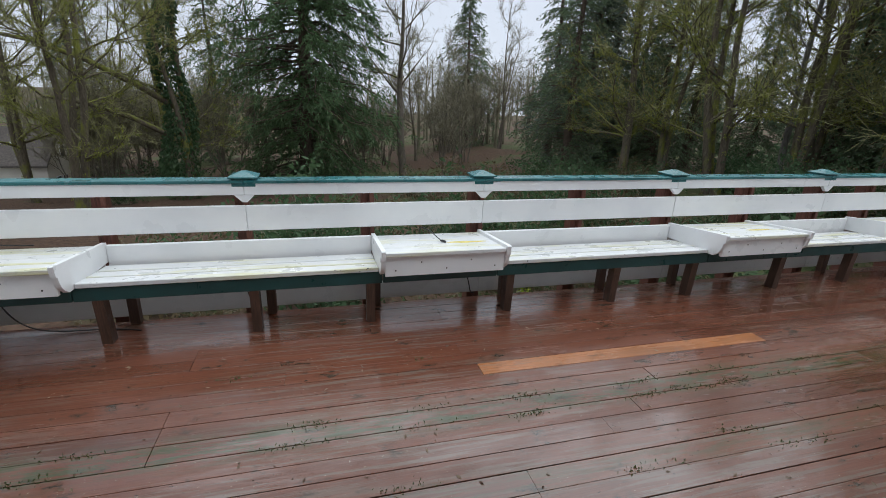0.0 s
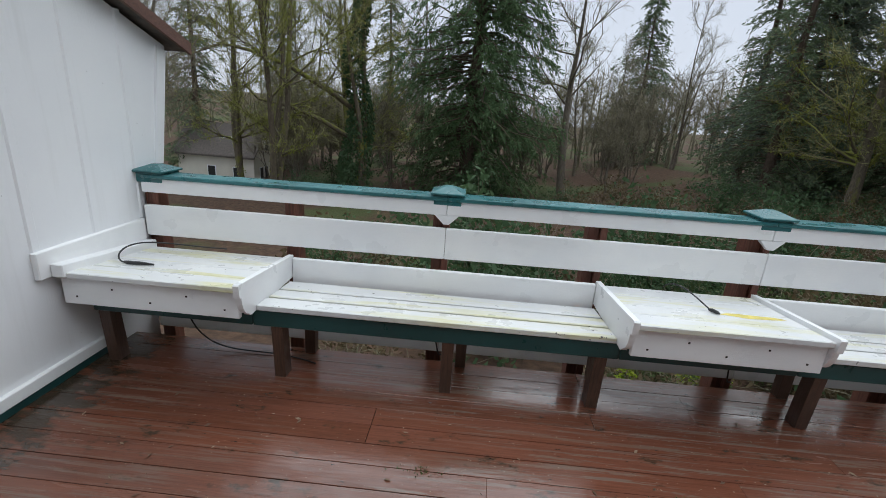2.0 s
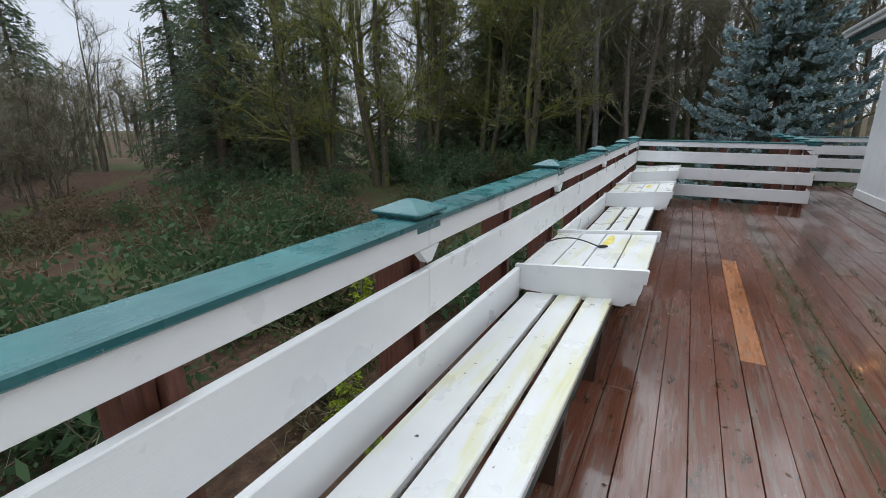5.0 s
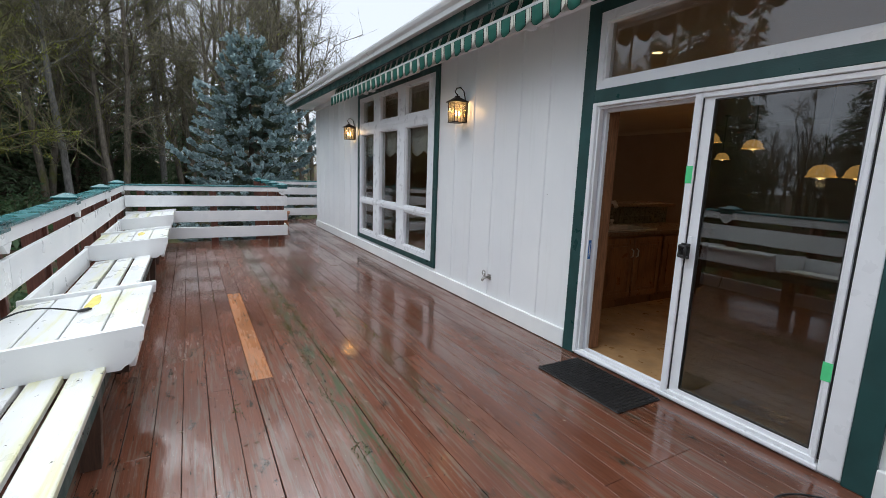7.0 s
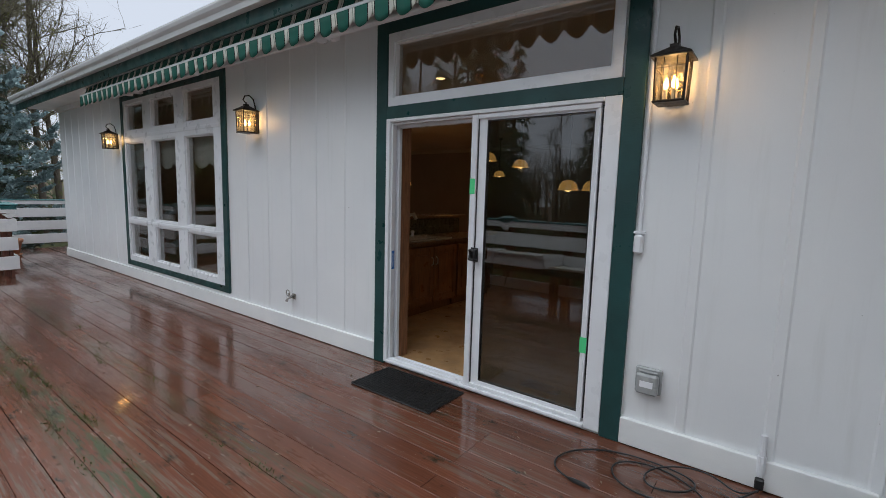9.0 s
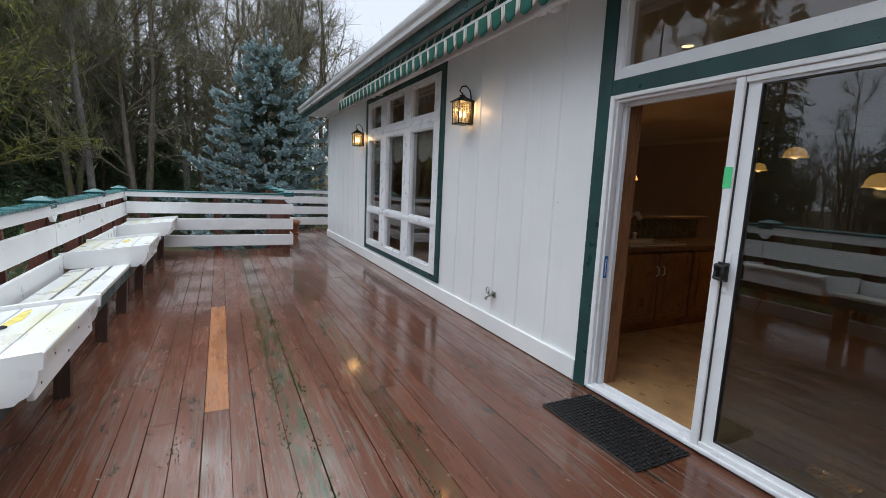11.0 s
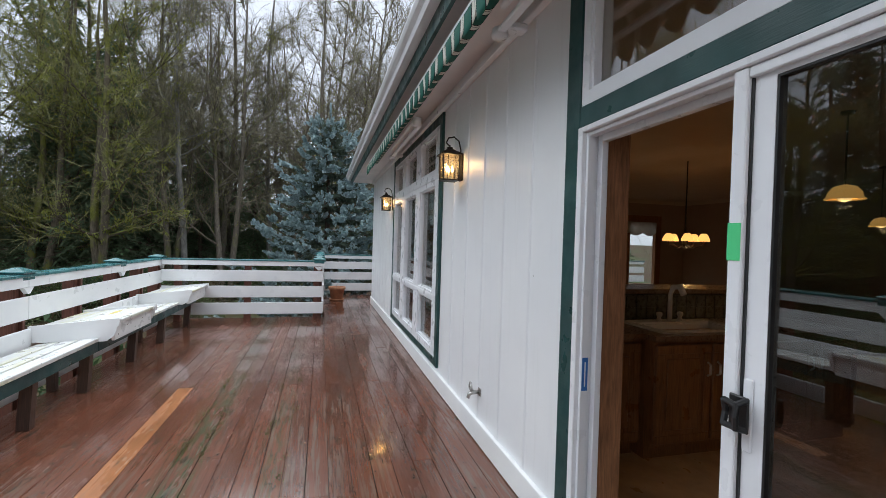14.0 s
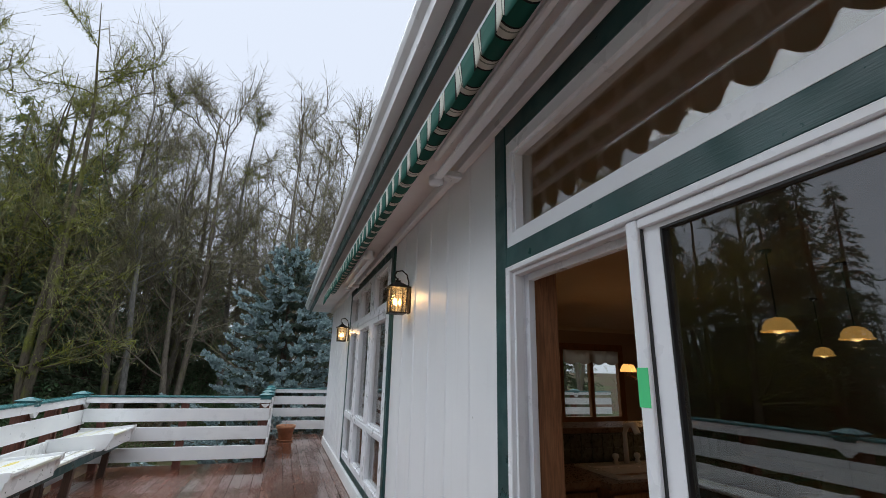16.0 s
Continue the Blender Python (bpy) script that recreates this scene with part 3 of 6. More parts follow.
part("gasket", Shape().box(1.452, 1.459, -0.012, 0.002, 0.100, 1.988).box(2.198, 2.205, -0.012, 0.002, 0.100, 1.988)
     .box(1.459, 2.198, -0.012, 0.002, 0.100, 0.107).box(1.459, 2.198, -0.012, 0.002, 1.981, 1.988), MAT["black_plastic"], panel)
part("screen_channel", Shape().box(1.396, 1.4115, -0.03, 0.006, 0.07, 2.02), MAT["black_plastic"], door)
part("weather_strip", Shape().box(2.268, 2.2745, 0.0045, 0.012, 0.073, 1.999), MAT["black_plastic"], panel)
h = Shape().box(2.236, 2.266, 0.0045, 0.010, 0.93, 1.14, 0.004)
part("handle_plate", h, MAT["vinyl"], panel)
h = Shape().box(2.226, 2.290, 0.027, 0.036, 0.990, 1.092, 0.004)
h.tube([(2.236, 0.034, 1.000), (2.236, 0.066, 1.008), (2.236, 0.070, 1.041), (2.236, 0.066, 1.074), (2.236, 0.034, 1.082)], 0.010, 8)
h.tube([(2.236, 0.066, 1.010), (2.282, 0.060, 1.006)], 0.009, 8).tube([(2.236, 0.066, 1.072), (2.282, 0.060, 1.076)], 0.009, 8)
h.tube([(2.282, 0.060, 1.004), (2.284, 0.050, 1.041), (2.282, 0.060, 1.078)], 0.009, 8)
part("handle", h, MAT["black_plastic"], panel, "black looped pull handle")
for x, z, hh, y in ((2.300, 1.53, 0.055, 0.0265), (1.430, 0.552, 0.05, 0.0225)):
    part("masking_tape", Shape().box(x - 0.022, x + 0.022, y, y + 0.0012, z - hh, z + hh), MAT["tape"], panel, "bright green masking tape")
st = part("sticker", Shape().box(3.0962, 3.0976, -0.024, 0.006, 0.83, 0.985), MAT["sticker"], door, "blue sticker on the jamb")
part("print", Shape().box(3.0952, 3.0961, -0.012, -0.006, 0.85, 0.965), MAT["paper"], st)

# inner wood casing of the door
cas = Shape().box(3.095, 3.153, -0.215, -0.0865, 0.032, 2.055, 0.003).box(3.1535, 3.23, -0.16, -0.1315, 0.032, 2.12, 0.004)
cas.box(1.20, 1.385, -0.16, -0.1315, 0.032, 2.12, 0.004).box(1.385, 3.095, -0.16, -0.0865, 2.034, 2.056, 0.003).box(1.385, 3.153, -0.16, -0.1315, 2.0565, 2.12, 0.003)
structure("trim_inside", cas, MAT["jamb_wood"], "brown stained wood casing inside the door", "trim")

# ---- eave, gutter, roof ----
E_X0, E_X1 = 0.12, 12.76
structure("soffit", Shape().box(E_X0, E_X1, 0.0, 0.50, 2.935, 2.955), MAT["soffit"], "pale painted soffit under the eave", "soffit")
structure("fascia", Shape().box(E_X0, E_X1, 0.50, 0.525, 2.856, 3.10, 0.003), MAT["trim_green"], "dark green fascia board", "fascia")
structure("frieze", Shape().box(E_X0, HOUSE_E, 0.0, 0.05, 2.845, 2.934, 0.004), MAT["soffit"], "painted frieze board below the soffit", "trim")
prof = [(0.527, 2.974), (0.592, 2.974), (0.600, 3.02), (0.628, 3.045), (0.640, 3.075), (0.640, 3.095), (0.625, 3.095), (0.622, 3.06), (0.588, 3.03),
        (0.580, 2.986), (0.537, 2.986), (0.537, 3.095), (0.527, 3.095)]
gut = structure("gutter", Shape().prism(prof, "x", E_X0, E_X1 + 0.03), MAT["gutter"], "white aluminium gutter along the eave", "gutter")
part("end_cap", Shape().prism([(0.527, 2.974), (0.592, 2.974), (0.640, 3.095), (0.527, 3.095)], "x", E_X1 + 0.031, E_X1 + 0.036), MAT["gutter"], gut)
roof = Shape().prism([(0.52, 3.10), (0.52, 3.125), (-4.4, 4.765), (-9.3, 3.125), (-9.3, 3.10), (-4.4, 4.70)], "x", -0.3, E_X1)
structure("roof", roof, MAT["shingle"], "low brown-grey shingled roof of the house", "roof")

# ---- rooms behind the wall ----
IN_Z, IN_TOP, BACK = 0.03, 2.86, -8.9
structure("floor_inside", Shape().box(0.0, HOUSE_E - 0.13, BACK, -0.131, -0.1, IN_Z), MAT["floor_tan"], "tan patterned vinyl kitchen floor", "floor")
structure("ceiling", Shape().box(0.0, HOUSE_E - 0.13, BACK, -0.131, IN_TOP, IN_TOP + 0.08), MAT["room_ceiling"], "off-white ceiling", "ceiling")
structure("wall_north", Shape().box(-0.12, HOUSE_E, BACK - 0.13, BACK, -0.4, 3.3), MAT["room_wall"], "beige back wall of the rooms", "wall")
structure("wall_west", Shape().box(-0.12, 0.0, BACK, -0.13, -0.4, 3.3), MAT["room_wall"], "beige inner wall", "wall")
IW = (-7.95, -6.05, 0.46, 2.30)


def xslab(x0, x1):
    return lambda s, a, b, c, d: s.box(x0, x1, a, b, c, d)


we = cells(Shape(), [BACK, IW[0], IW[1], -0.13], [-0.4, IW[2], IW[3], 3.3], [IW], xslab(HOUSE_E - 0.13, HOUSE_E))
structure("wall_east", we, MAT["room_wall"], "beige end wall with a window to the side deck", "wall")
we = cells(Shape(), [BACK - 0.13, IW[0], IW[1], 0.0], [-0.4, IW[2], IW[3], 3.3], [IW], xslab(HOUSE_E, HOUSE_E + 0.02))
structure("wall_east_outer", we, MAT["siding"], "white siding on the end wall", "wall")
iw = thing("window_3", "brown wood window of two sashes looking onto the side deck", "window")
iw["kind"] = "structure"
part("window_frame", cells(Shape(), [IW[0] - 0.12, IW[0] + 0.06, -7.06, -6.94, IW[1] - 0.06, IW[1] + 0.12], [IW[2] - 0.12, IW[2] + 0.06, IW[3] - 0.06, IW[3] + 0.12],
                           [(IW[0] + 0.06, -7.06, IW[2] + 0.06, IW[3] - 0.06), (-6.94, IW[1] - 0.06, IW[2] + 0.06, IW[3] - 0.06)],
                           xslab(HOUSE_E - 0.17, HOUSE_E - 0.06)), MAT["oak"], iw)
for a, b in ((IW[0] + 0.06, -7.06), (-6.94, IW[1] - 0.06)):
    p = part("pane", Shape().box(HOUSE_E - 0.10, HOUSE_E - 0.095, a, b, IW[2] + 0.06, IW[3] - 0.06), MAT["window"], iw)
    p.visible_shadow = False
val = Shape()
for q in range(41):
    u = q / 40
    yy = IW[0] + 0.06 + (IW[1] - IW[0] - 0.12) * u
    for z in (2.24, 2.10, 1.93 - 0.07 * abs(math.sin(u * math.pi * 4))):
        val.v.append((HOUSE_E - 0.19 + 0.012 * math.sin(u * 50), yy, z))
for q in range(40):
    for r in range(2):
        val.f.append((3 * q + r, 3 * q + 3 + r, 3 * q + 4 + r, 3 * q + 1 + r))
ob = tagged(new("scalloped_valance", val.mesh("scalloped_valance", MAT["cloth"], True)), "sheer pinkish scalloped valance on the far window", "curtain")
ob.modifiers.new("thickness", "SOLIDIFY").thickness = 0.004
structure("crown", Shape().box(0.01, HOUSE_E - 0.14, BACK + 0.002, BACK + 0.05, IN_TOP - 0.1, IN_TOP - 0.002).box(HOUSE_E - 0.18, HOUSE_E - 0.132, BACK + 0.06, -0.14, IN_TOP - 0.1, IN_TOP - 0.002),
          MAT["room_ceiling"], "pale crown moulding", "trim")


# ---- kitchen peninsula ----
def raised_panel(x, y0, y1, z0, z1, cab):
    """A cabinet door that faces -x: slab, frame pieces and raised middle."""
    d = part("door", Shape().box(x, x + 0.020, y0, y1, z0, z1, 0.004), MAT["oak"], cab)
    r = 0.06
    for nm, e in (("rail", (y0, y1, z0, z0 + r)), ("rail", (y0, y1, z1 - r, z1)), ("stile", (y0, y0 + r, z0 + r, z1 - r)), ("stile", (y1 - r, y1, z0 + r, z1 - r))):
        part(nm, Shape().box(x - 0.009, x - 0.0005, e[0] + 0.001, e[1] - 0.001, e[2] + 0.001, e[3] - 0.001, 0.003), MAT["oak"], d)
    part("panel", Shape().box(x - 0.008, x - 0.0005, y0 + r + 0.03, y1 - r - 0.03, z0 + r + 0.03, z1 - r - 0.03, 0.006), MAT["oak"], d)
    return d


def base_cabinet(y0, y1, doors, x=3.80):
    cab = thing("base_cabinet", "oak base cabinet with raised-panel doors under the sink counter", "cabinet", "kitchen cabinets")
    part("body", Shape().box(x + 0.021, x + 0.60, y0, y1, IN_Z + 0.10, 0.87).box(x + 0.08, x + 0.58, y0 + 0.002, y1 - 0.002, IN_Z, IN_Z + 0.10), MAT["oak"], cab)
    w = (y1 - y0) / doors
    for i in range(doors):
        a, b = y0 + w * i + 0.012, y0 + w * (i + 1) - 0.012
        d = raised_panel(x, a, b, IN_Z + 0.13, 0.84, cab)
        hy = b - 0.03 if i % 2 == 0 else a + 0.03
        part("handle", Shape().tube([(x - 0.010, hy, 0.62), (x - 0.035, hy, 0.635), (x - 0.035, hy, 0.70), (x - 0.010, hy, 0.715)], 0.008, 8), MAT["ceramic"], d, "white pull handle")
    return cab


base_cabinet(-1.00, -0.45, 1, 3.93)
base_cabinet(-1.98, -1.02, 2, 3.83)
base_cabinet(-2.92, -2.00, 2, 3.83)
top = thing("worktop", "brown laminate worktop of the kitchen peninsula", "worktop")
part("slab", cells(Shape(), [-2.92, -1.92, -1.14, -1.0, -0.43], [3.80, 3.90, 4.34, 4.45], [(-1.92, -1.14, 3.90, 4.34), (-1.0, -0.43, 3.80, 3.90)],
                   lambda s, a, b, c, d: s.box(c, d, a, b, 0.872, 0.91)).weld(), MAT["worktop"], top)
wallp = thing("raised_bar", "tiled half wall with a raised brown bar top", "bar")
part("half_wall", Shape().box(4.46, 4.58, -2.92, -0.43, IN_Z, 1.13), MAT["backsplash"], wallp)
part("bar_top", Shape().box(4.38, 4.80, -2.98, -0.40, 1.132, 1.172, 0.006), MAT["worktop"], wallp)
tile = Shape().box(4.448, 4.4595, -0.047, 0.047, -0.047, 0.047, 0.002).mesh("tile", MAT["backsplash"])
for i in range(24):
    for z in (0.965, 1.065):
        t = new("tile", tile)
        t.location = (0, -0.50 - 0.1 * i, z)
        t.parent = wallp
sink = thing("kitchen_sink", "white drop-in kitchen sink set in the worktop", "sink")
part("rim", cells(Shape(), [-1.94, -1.88, -1.18, -1.12], [3.88, 3.93, 4.24, 4.36], [(-1.88, -1.18, 3.93, 4.24)], lambda s, a, b, c, d: s.box(c, d, a, b, 0.911, 0.925)), MAT["ceramic"], sink)
part("bowl", Shape().box(3.93, 3.945, -1.88, -1.18, 0.75, 0.911).box(4.225, 4.24, -1.88, -1.18, 0.75, 0.911).box(3.945, 4.225, -1.88, -1.865, 0.75, 0.911)
     .box(3.945, 4.225, -1.195, -1.18, 0.75, 0.911).box(3.93, 4.24, -1.88, -1.18, 0.735, 0.75), MAT["ceramic"], sink)
fau = thing("kitchen_faucet", "white high-neck kitchen faucet with cross handles", "faucet")
fx0, fy0 = 4.29, -1.54
part("spout", Shape().tube([(fx0, fy0, 0.926), (fx0, fy0, 1.14), (fx0 - 0.03, fy0, 1.20), (fx0 - 0.09, fy0 - 0.01, 1.21), (fx0 - 0.13, fy0 - 0.01, 1.15)], [0.020, 0.017, 0.022, 0.026, 0.024], 10), MAT["ceramic"], fau, smooth=True)
for dy in (-0.10, 0.10):
    part("handle", Shape().lathe(fx0, fy0 + dy, [(0.001, 0.926), (0.026, 0.926), (0.014, 0.955), (0.026, 0.975), (0.022, 0.995), (0.001, 1.0)], 10), MAT["ceramic"], fau, smooth=True)
reg = thing("floor_register", "metal floor heating register near the glass door", "vent")
part("frame", Shape().box(1.70, 2.00, -0.42, -0.28, IN_Z + 0.0005, IN_Z + 0.006), MAT["chrome"], reg)
for i in range(12):
    part("slat", Shape().box(1.715 + 0.0235 * i, 1.727 + 0.0235 * i, -0.40, -0.30, IN_Z + 0.0065, IN_Z + 0.010), MAT["chrome"], reg)


# ---- indoor lamps ----
def warm_light(name, parent, at, watts, size=0.05):
    l = bpy.data.lights.new(name, "POINT")
    l.energy, l.color, l.shadow_soft_size = watts * 1.9, (1.0, 0.62, 0.28), size
    ob = new(name, l)
    ob.parent, ob.location = parent, at
    return ob


def pendant(x, y, z, r=0.18, watts=0.9):
    lamp = thing("pendant_lamp", "hanging lamp with a lit amber glass dome shade", "lamp", "indoor pendant lamps", (x, y, z))
    part("shade", Shape().lathe(0, 0, [(0.03, 0.115), (r * 0.55, 0.095), (r * 0.8, 0.045), (r * 0.86, 0.0), (r, -0.022), (r * 0.97, -0.026), (r * 0.83, -0.006), (r * 0.76, 0.04), (r * 0.5, 0.085), (0.03, 0.10)], 24),
         MAT["shade_glow"], lamp, "lit amber glass", True)
    part("bulb", Shape().lathe(0, 0, [(0.001, -0.05), (0.045, -0.035), (0.06, 0.0), (0.04, 0.04), (0.001, 0.06)], 14), MAT["bulb_glow"], lamp, smooth=True)
    part("stem", Shape().tube([(0, 0, 0.10), (0, 0, IN_TOP - z)], 0.008, 8), MAT["black_metal"], lamp)
    part("canopy", Shape().lathe(0, 0, [(0.001, IN_TOP - z - 0.035), (0.05, IN_TOP - z - 0.03), (0.06, IN_TOP - z - 0.001), (0.001, IN_TOP - z - 0.0005)], 14), MAT["black_metal"], lamp, smooth=True)
    warm_light("pendant_light", lamp, (0, 0, -0.09), watts)
    return lamp


pendant(4.47, -4.84, 2.03, 0.16)
pendant(4.42, -3.60, 2.05, 0.16)
pendant(6.2, -7.06, 1.97, 0.15)
pendant(2.94, -3.36, 1.60, 0.15)
pendant(2.62, -3.42, 1.60, 0.15)

ch = thing("chandelier", "brass chandelier with five small lit glass shades", "lamp", at=(7.0, -4.2, 1.64))
part("column", Shape().tube([(0, 0, -0.12), (0, 0, -0.05), (0, 0, 0.05), (0, 0, 0.22), (0, 0, IN_TOP - 1.64)], [0.02, 0.045, 0.025, 0.012, 0.008], 10), MAT["black_metal"], ch)
for i in range(5):
    a = 2 * math.pi * i / 5
    cx, cy = 0.25 * math.cos(a), 0.25 * math.sin(a)
    part("arm", Shape().tube([(0, 0, -0.04), (cx * 0.5, cy * 0.5, -0.11), (cx, cy, -0.06), (cx, cy, 0.0)], 0.009, 6), MAT["black_metal"], ch)
    part("shade", Shape().lathe(cx, cy, [(0.085, -0.005), (0.082, 0.03), (0.05, 0.095), (0.028, 0.11)], 14), MAT["shade_glow"], ch, "lit amber glass", True)
warm_light("chandelier_light", ch, (0, 0, -0.18), 1.6)
dl = thing("ceiling_downlight", "small round recessed downlight, lit", "lamp")
part("ring", Shape().lathe(3.966, -1.723, [(0.055, IN_TOP - 0.001), (0.075, IN_TOP - 0.001), (0.075, IN_TOP - 0.008), (0.055, IN_TOP - 0.008)], 18), MAT["ceramic"], dl)
part("lens", Shape().lathe(3.966, -1.723, [(0.001, IN_TOP - 0.006), (0.054, IN_TOP - 0.006), (0.054, IN_TOP - 0.002)], 18), MAT["bulb_glow"], dl)

# ---- wing of the house at the end of the deck ----
SLOPE = 0.36


def wing_top(y):
    return 1.905 + (4.40 - y) * SLOPE


wing = Shape().prism([(0.001, -2.7), (3.87, -2.7), (3.87, 0.0), (4.28, 1.92), (0.001, wing_top(0))], "x", -5.0, 0.0)
wall_wing = structure("wall_wing", wing, MAT["siding"], "white board-and-batten gable wall closing the deck's end", "wall")
wing_batten = {}
for by in [0.20 + 0.406 * i for i in range(10)]:
    hgt = wing_top(by) - 0.02
    b = new("batten", Shape().prism([(0.0, by - 0.030), (0.009, by - 0.020), (0.009, by + 0.020), (0.0, by + 0.030)], "z", 0.12 if by < 3.0 else 0.777, hgt).mesh("batten", MAT["siding"]))
    b.parent = wall_wing
part("corner_board", Shape().prism([(4.02, 1.12), (4.105, 1.12), (4.265, 1.885), (4.18, 1.915)], "x", 0.0, 0.018), MAT["siding"], wall_wing)
part("base_trim", Shape().box(0.0, 0.032, 0.035, 3.36, 0.045, 0.118, 0.006), MAT["white"], wall_wing)
# dark painted strip put in for the shaded gap below the base trim
part("foot_strip", Shape().box(0.0, 0.026, 0.035, 3.36, 0.001, 0.0445), MAT["trim_green"], wall_wing, "dark green strip standing in for the shaded gap along the deck")
part("ledger_board", Shape().box(0.0, 0.035, 3.005, 3.82, 0.625, 0.776, 0.005), MAT["white"], wall_wing)
roof2 = Shape().prism([(4.42, 1.90), (4.42, 1.97), (-0.45, 1.97 + 4.87 * SLOPE), (-0.45, 1.90 + 4.87 * SLOPE)], "x", -5.2, 0.085)
rw = structure("roof_wing", roof2, MAT["shingle"], "brown-edged roof of the wing", "roof")
part("fascia", Shape().prism([(4.425, 1.885), (4.425, 1.965), (-0.45, 1.965 + 4.875 * SLOPE), (-0.45, 1.885 + 4.875 * SLOPE)], "x", 0.086, 0.11), MAT["brown_trim"], rw, "brown painted rake board")

# ---- railings ----
RY = 3.824
POSTS = [0.07, 2.114, 4.182, 6.334, 8.43, 10.06]
BOARDS = [(0.676, 0.889), (0.978, 1.073)]


def post_cap():
    """Teal cap: a block that grips the top rail, and a wider low pyramid."""
    s = Shape().box(-0.092, 0.092, -0.092, 0.092, 1.045, 1.112, 0.004)
    s.box(-0.112, 0.112, -0.112, 0.112, 1.113, 1.128, 0.004)
    w = 0.106
    s.add([(-w, -w, 1.128), (w, -w, 1.128), (w, w, 1.128), (-w, w, 1.128), (-0.02, -0.02, 1.163), (0.02, -0.02, 1.163), (0.02, 0.02, 1.163), (-0.02, 0.02, 1.163)],
          [(0, 1, 5, 4), (1, 2, 6, 5), (2, 3, 7, 6), (3, 0, 4, 7), (4, 5, 6, 7)])
    return s


cap_mesh = post_cap().mesh("post_cap", MAT["teal"])
tip_mesh = Shape().prism([(-0.078, 0.977), (0.078, 0.977), (0.018, 0.918), (-0.018, 0.918)], "y", -0.018, 0.018).mesh("tip_bracket", MAT["rail_white"])
front_mesh = Shape().box(-0.022, 0.022, 0.0, 0.092, -2.6, 0.977, 0.003).mesh("post", MAT["post"])
back_mesh = Shape().box(-0.092, -0.024, 0.03, 0.17, -2.6, 1.07, 0.003).mesh("post", MAT["post"])
short_front = Shape().box(-0.022, 0.022, 0.0, 0.092, -0.35, 0.977, 0.003).mesh("post", MAT["post"])
short_back = Shape().box(-0.092, -0.024, 0.03, 0.15, -0.35, 1.06, 0.003).mesh("post", MAT["post"])

rail = thing("deck_railing", "white board railing with red-brown posts and teal caps", "railing", "deck railings", (0, 0, -0.020))
rail.rotation_euler = (0, -0.0018, 0)


def rail_post(parent, x, y, turn=0.0, tall=True, capped=True, tipped=True):
    m = pose(x, y, 0, 0, 0, turn)
    for me in ((front_mesh, back_mesh) if tall else (short_front, short_back)):
        p = part("post", me, None, parent)
        p.matrix_local = m
    if capped:
        c = part("post_cap", cap_mesh, None, parent, "teal painted post cap")
        c.matrix_local = m @ pose(0, 0.055, 0)
        if not tipped:
            return
        t = part("tip_bracket", tip_mesh, None, parent)
        t.matrix_local = m @ pose(0, -0.0185, 0)


for i, px in enumerate(POSTS):
    rail_post(rail, px + (0.03 if i == 0 else 0), RY + 0.036, 0, True, True, i > 0)
    if i < len(POSTS) - 1:
        rail_post(rail, (px + POSTS[i + 1]) / 2, RY + 0.036, 0, False, False)
rx = random.Random(5)
for i in range(len(POSTS) - 1):
    a, b = POSTS[i] if i else 0.035, POSTS[i + 1] if i < len(POSTS) - 2 else 10.09
    for z0, z1 in BOARDS:
        j = rx.uniform(-0.002, 0.002)
        part("board", Shape().box(a + 0.0015, b - 0.0015, RY + j, RY + 0.035, z0, z1, 0.004), MAT["rail_white"], rail)
    part("top_board", Shape().box(a + 0.001, b - 0.001, RY - 0.012, RY + 0.158, 1.074, 1.101, 0.005), MAT["teal"], rail, "teal painted top board with chipped edges")
    part("low_board", Shape().box(a + 0.0015, b - 0.0015, RY + 0.002, RY + 0.035, -0.028, 0.138, 0.004), MAT["rail_white"], rail)

# rail across the far end, up to the passage
FX = 9.945
FB = [(0.12, 0.325), (0.42, 0.625), (0.71, 0.905), (0.99, 1.073)]
far_rail = thing("deck_railing", "white four-board railing across the deck's far end", "railing", "deck railings")
for z0, z1 in FB:
    part("board", Shape().box(FX, FX + 0.035, 1.14, 3.82, z0, z1, 0.004), MAT["rail_white"], far_rail)
part("top_board", Shape().box(FX - 0.012, FX + 0.15, 1.14, 3.80, 1.074, 1.10, 0.005), MAT["teal"], far_rail, "teal painted top board")
rail_post(far_rail, FX + 0.036, 1.22, -90, False, True)
rail_post(far_rail, FX + 0.036, 2.42, -90, False, False)
rail_post(far_rail, FX + 0.036, 3.55, -90, False, False)

# rail along the passage and round the house's corner
side_rail = thing("deck_railing", "white four-board railing along the side passage", "railing", "deck railings")
END = 13.80
for z0, z1 in FB:
    part("board", Shape().box(FX + 0.20, END, 1.125, 1.16, z0, z1, 0.004), MAT["rail_white"], side_rail)
    part("board", Shape().box(END, END + 0.035, -9.0, 1.16, z0, z1, 0.004), MAT["rail_white"], side_rail)
part("top_board", Shape().box(FX + 0.20, END - 0.02, 1.10, 1.27, 1.074, 1.10, 0.005), MAT["teal"], side_rail, "teal painted top board")
part("top_board", Shape().box(END - 0.012, END + 0.16, -9.0, 1.27, 1.074, 1.10, 0.005), MAT["teal"], side_rail, "teal painted top board")
for px in (11.15, 12.45, 13.65):
    rail_post(side_rail, px, 1.162, 0, True, True)
for py in (-1.0, -3.0, -5.0, -6.6, -7.7):
    rail_post(side_rail, END + 0.036, py, -90, True, True)

# ---- benches and the low tables between them ----
TILT = 0.095


def tilt(z, y, y0):
    return z - TILT * (y - y0)


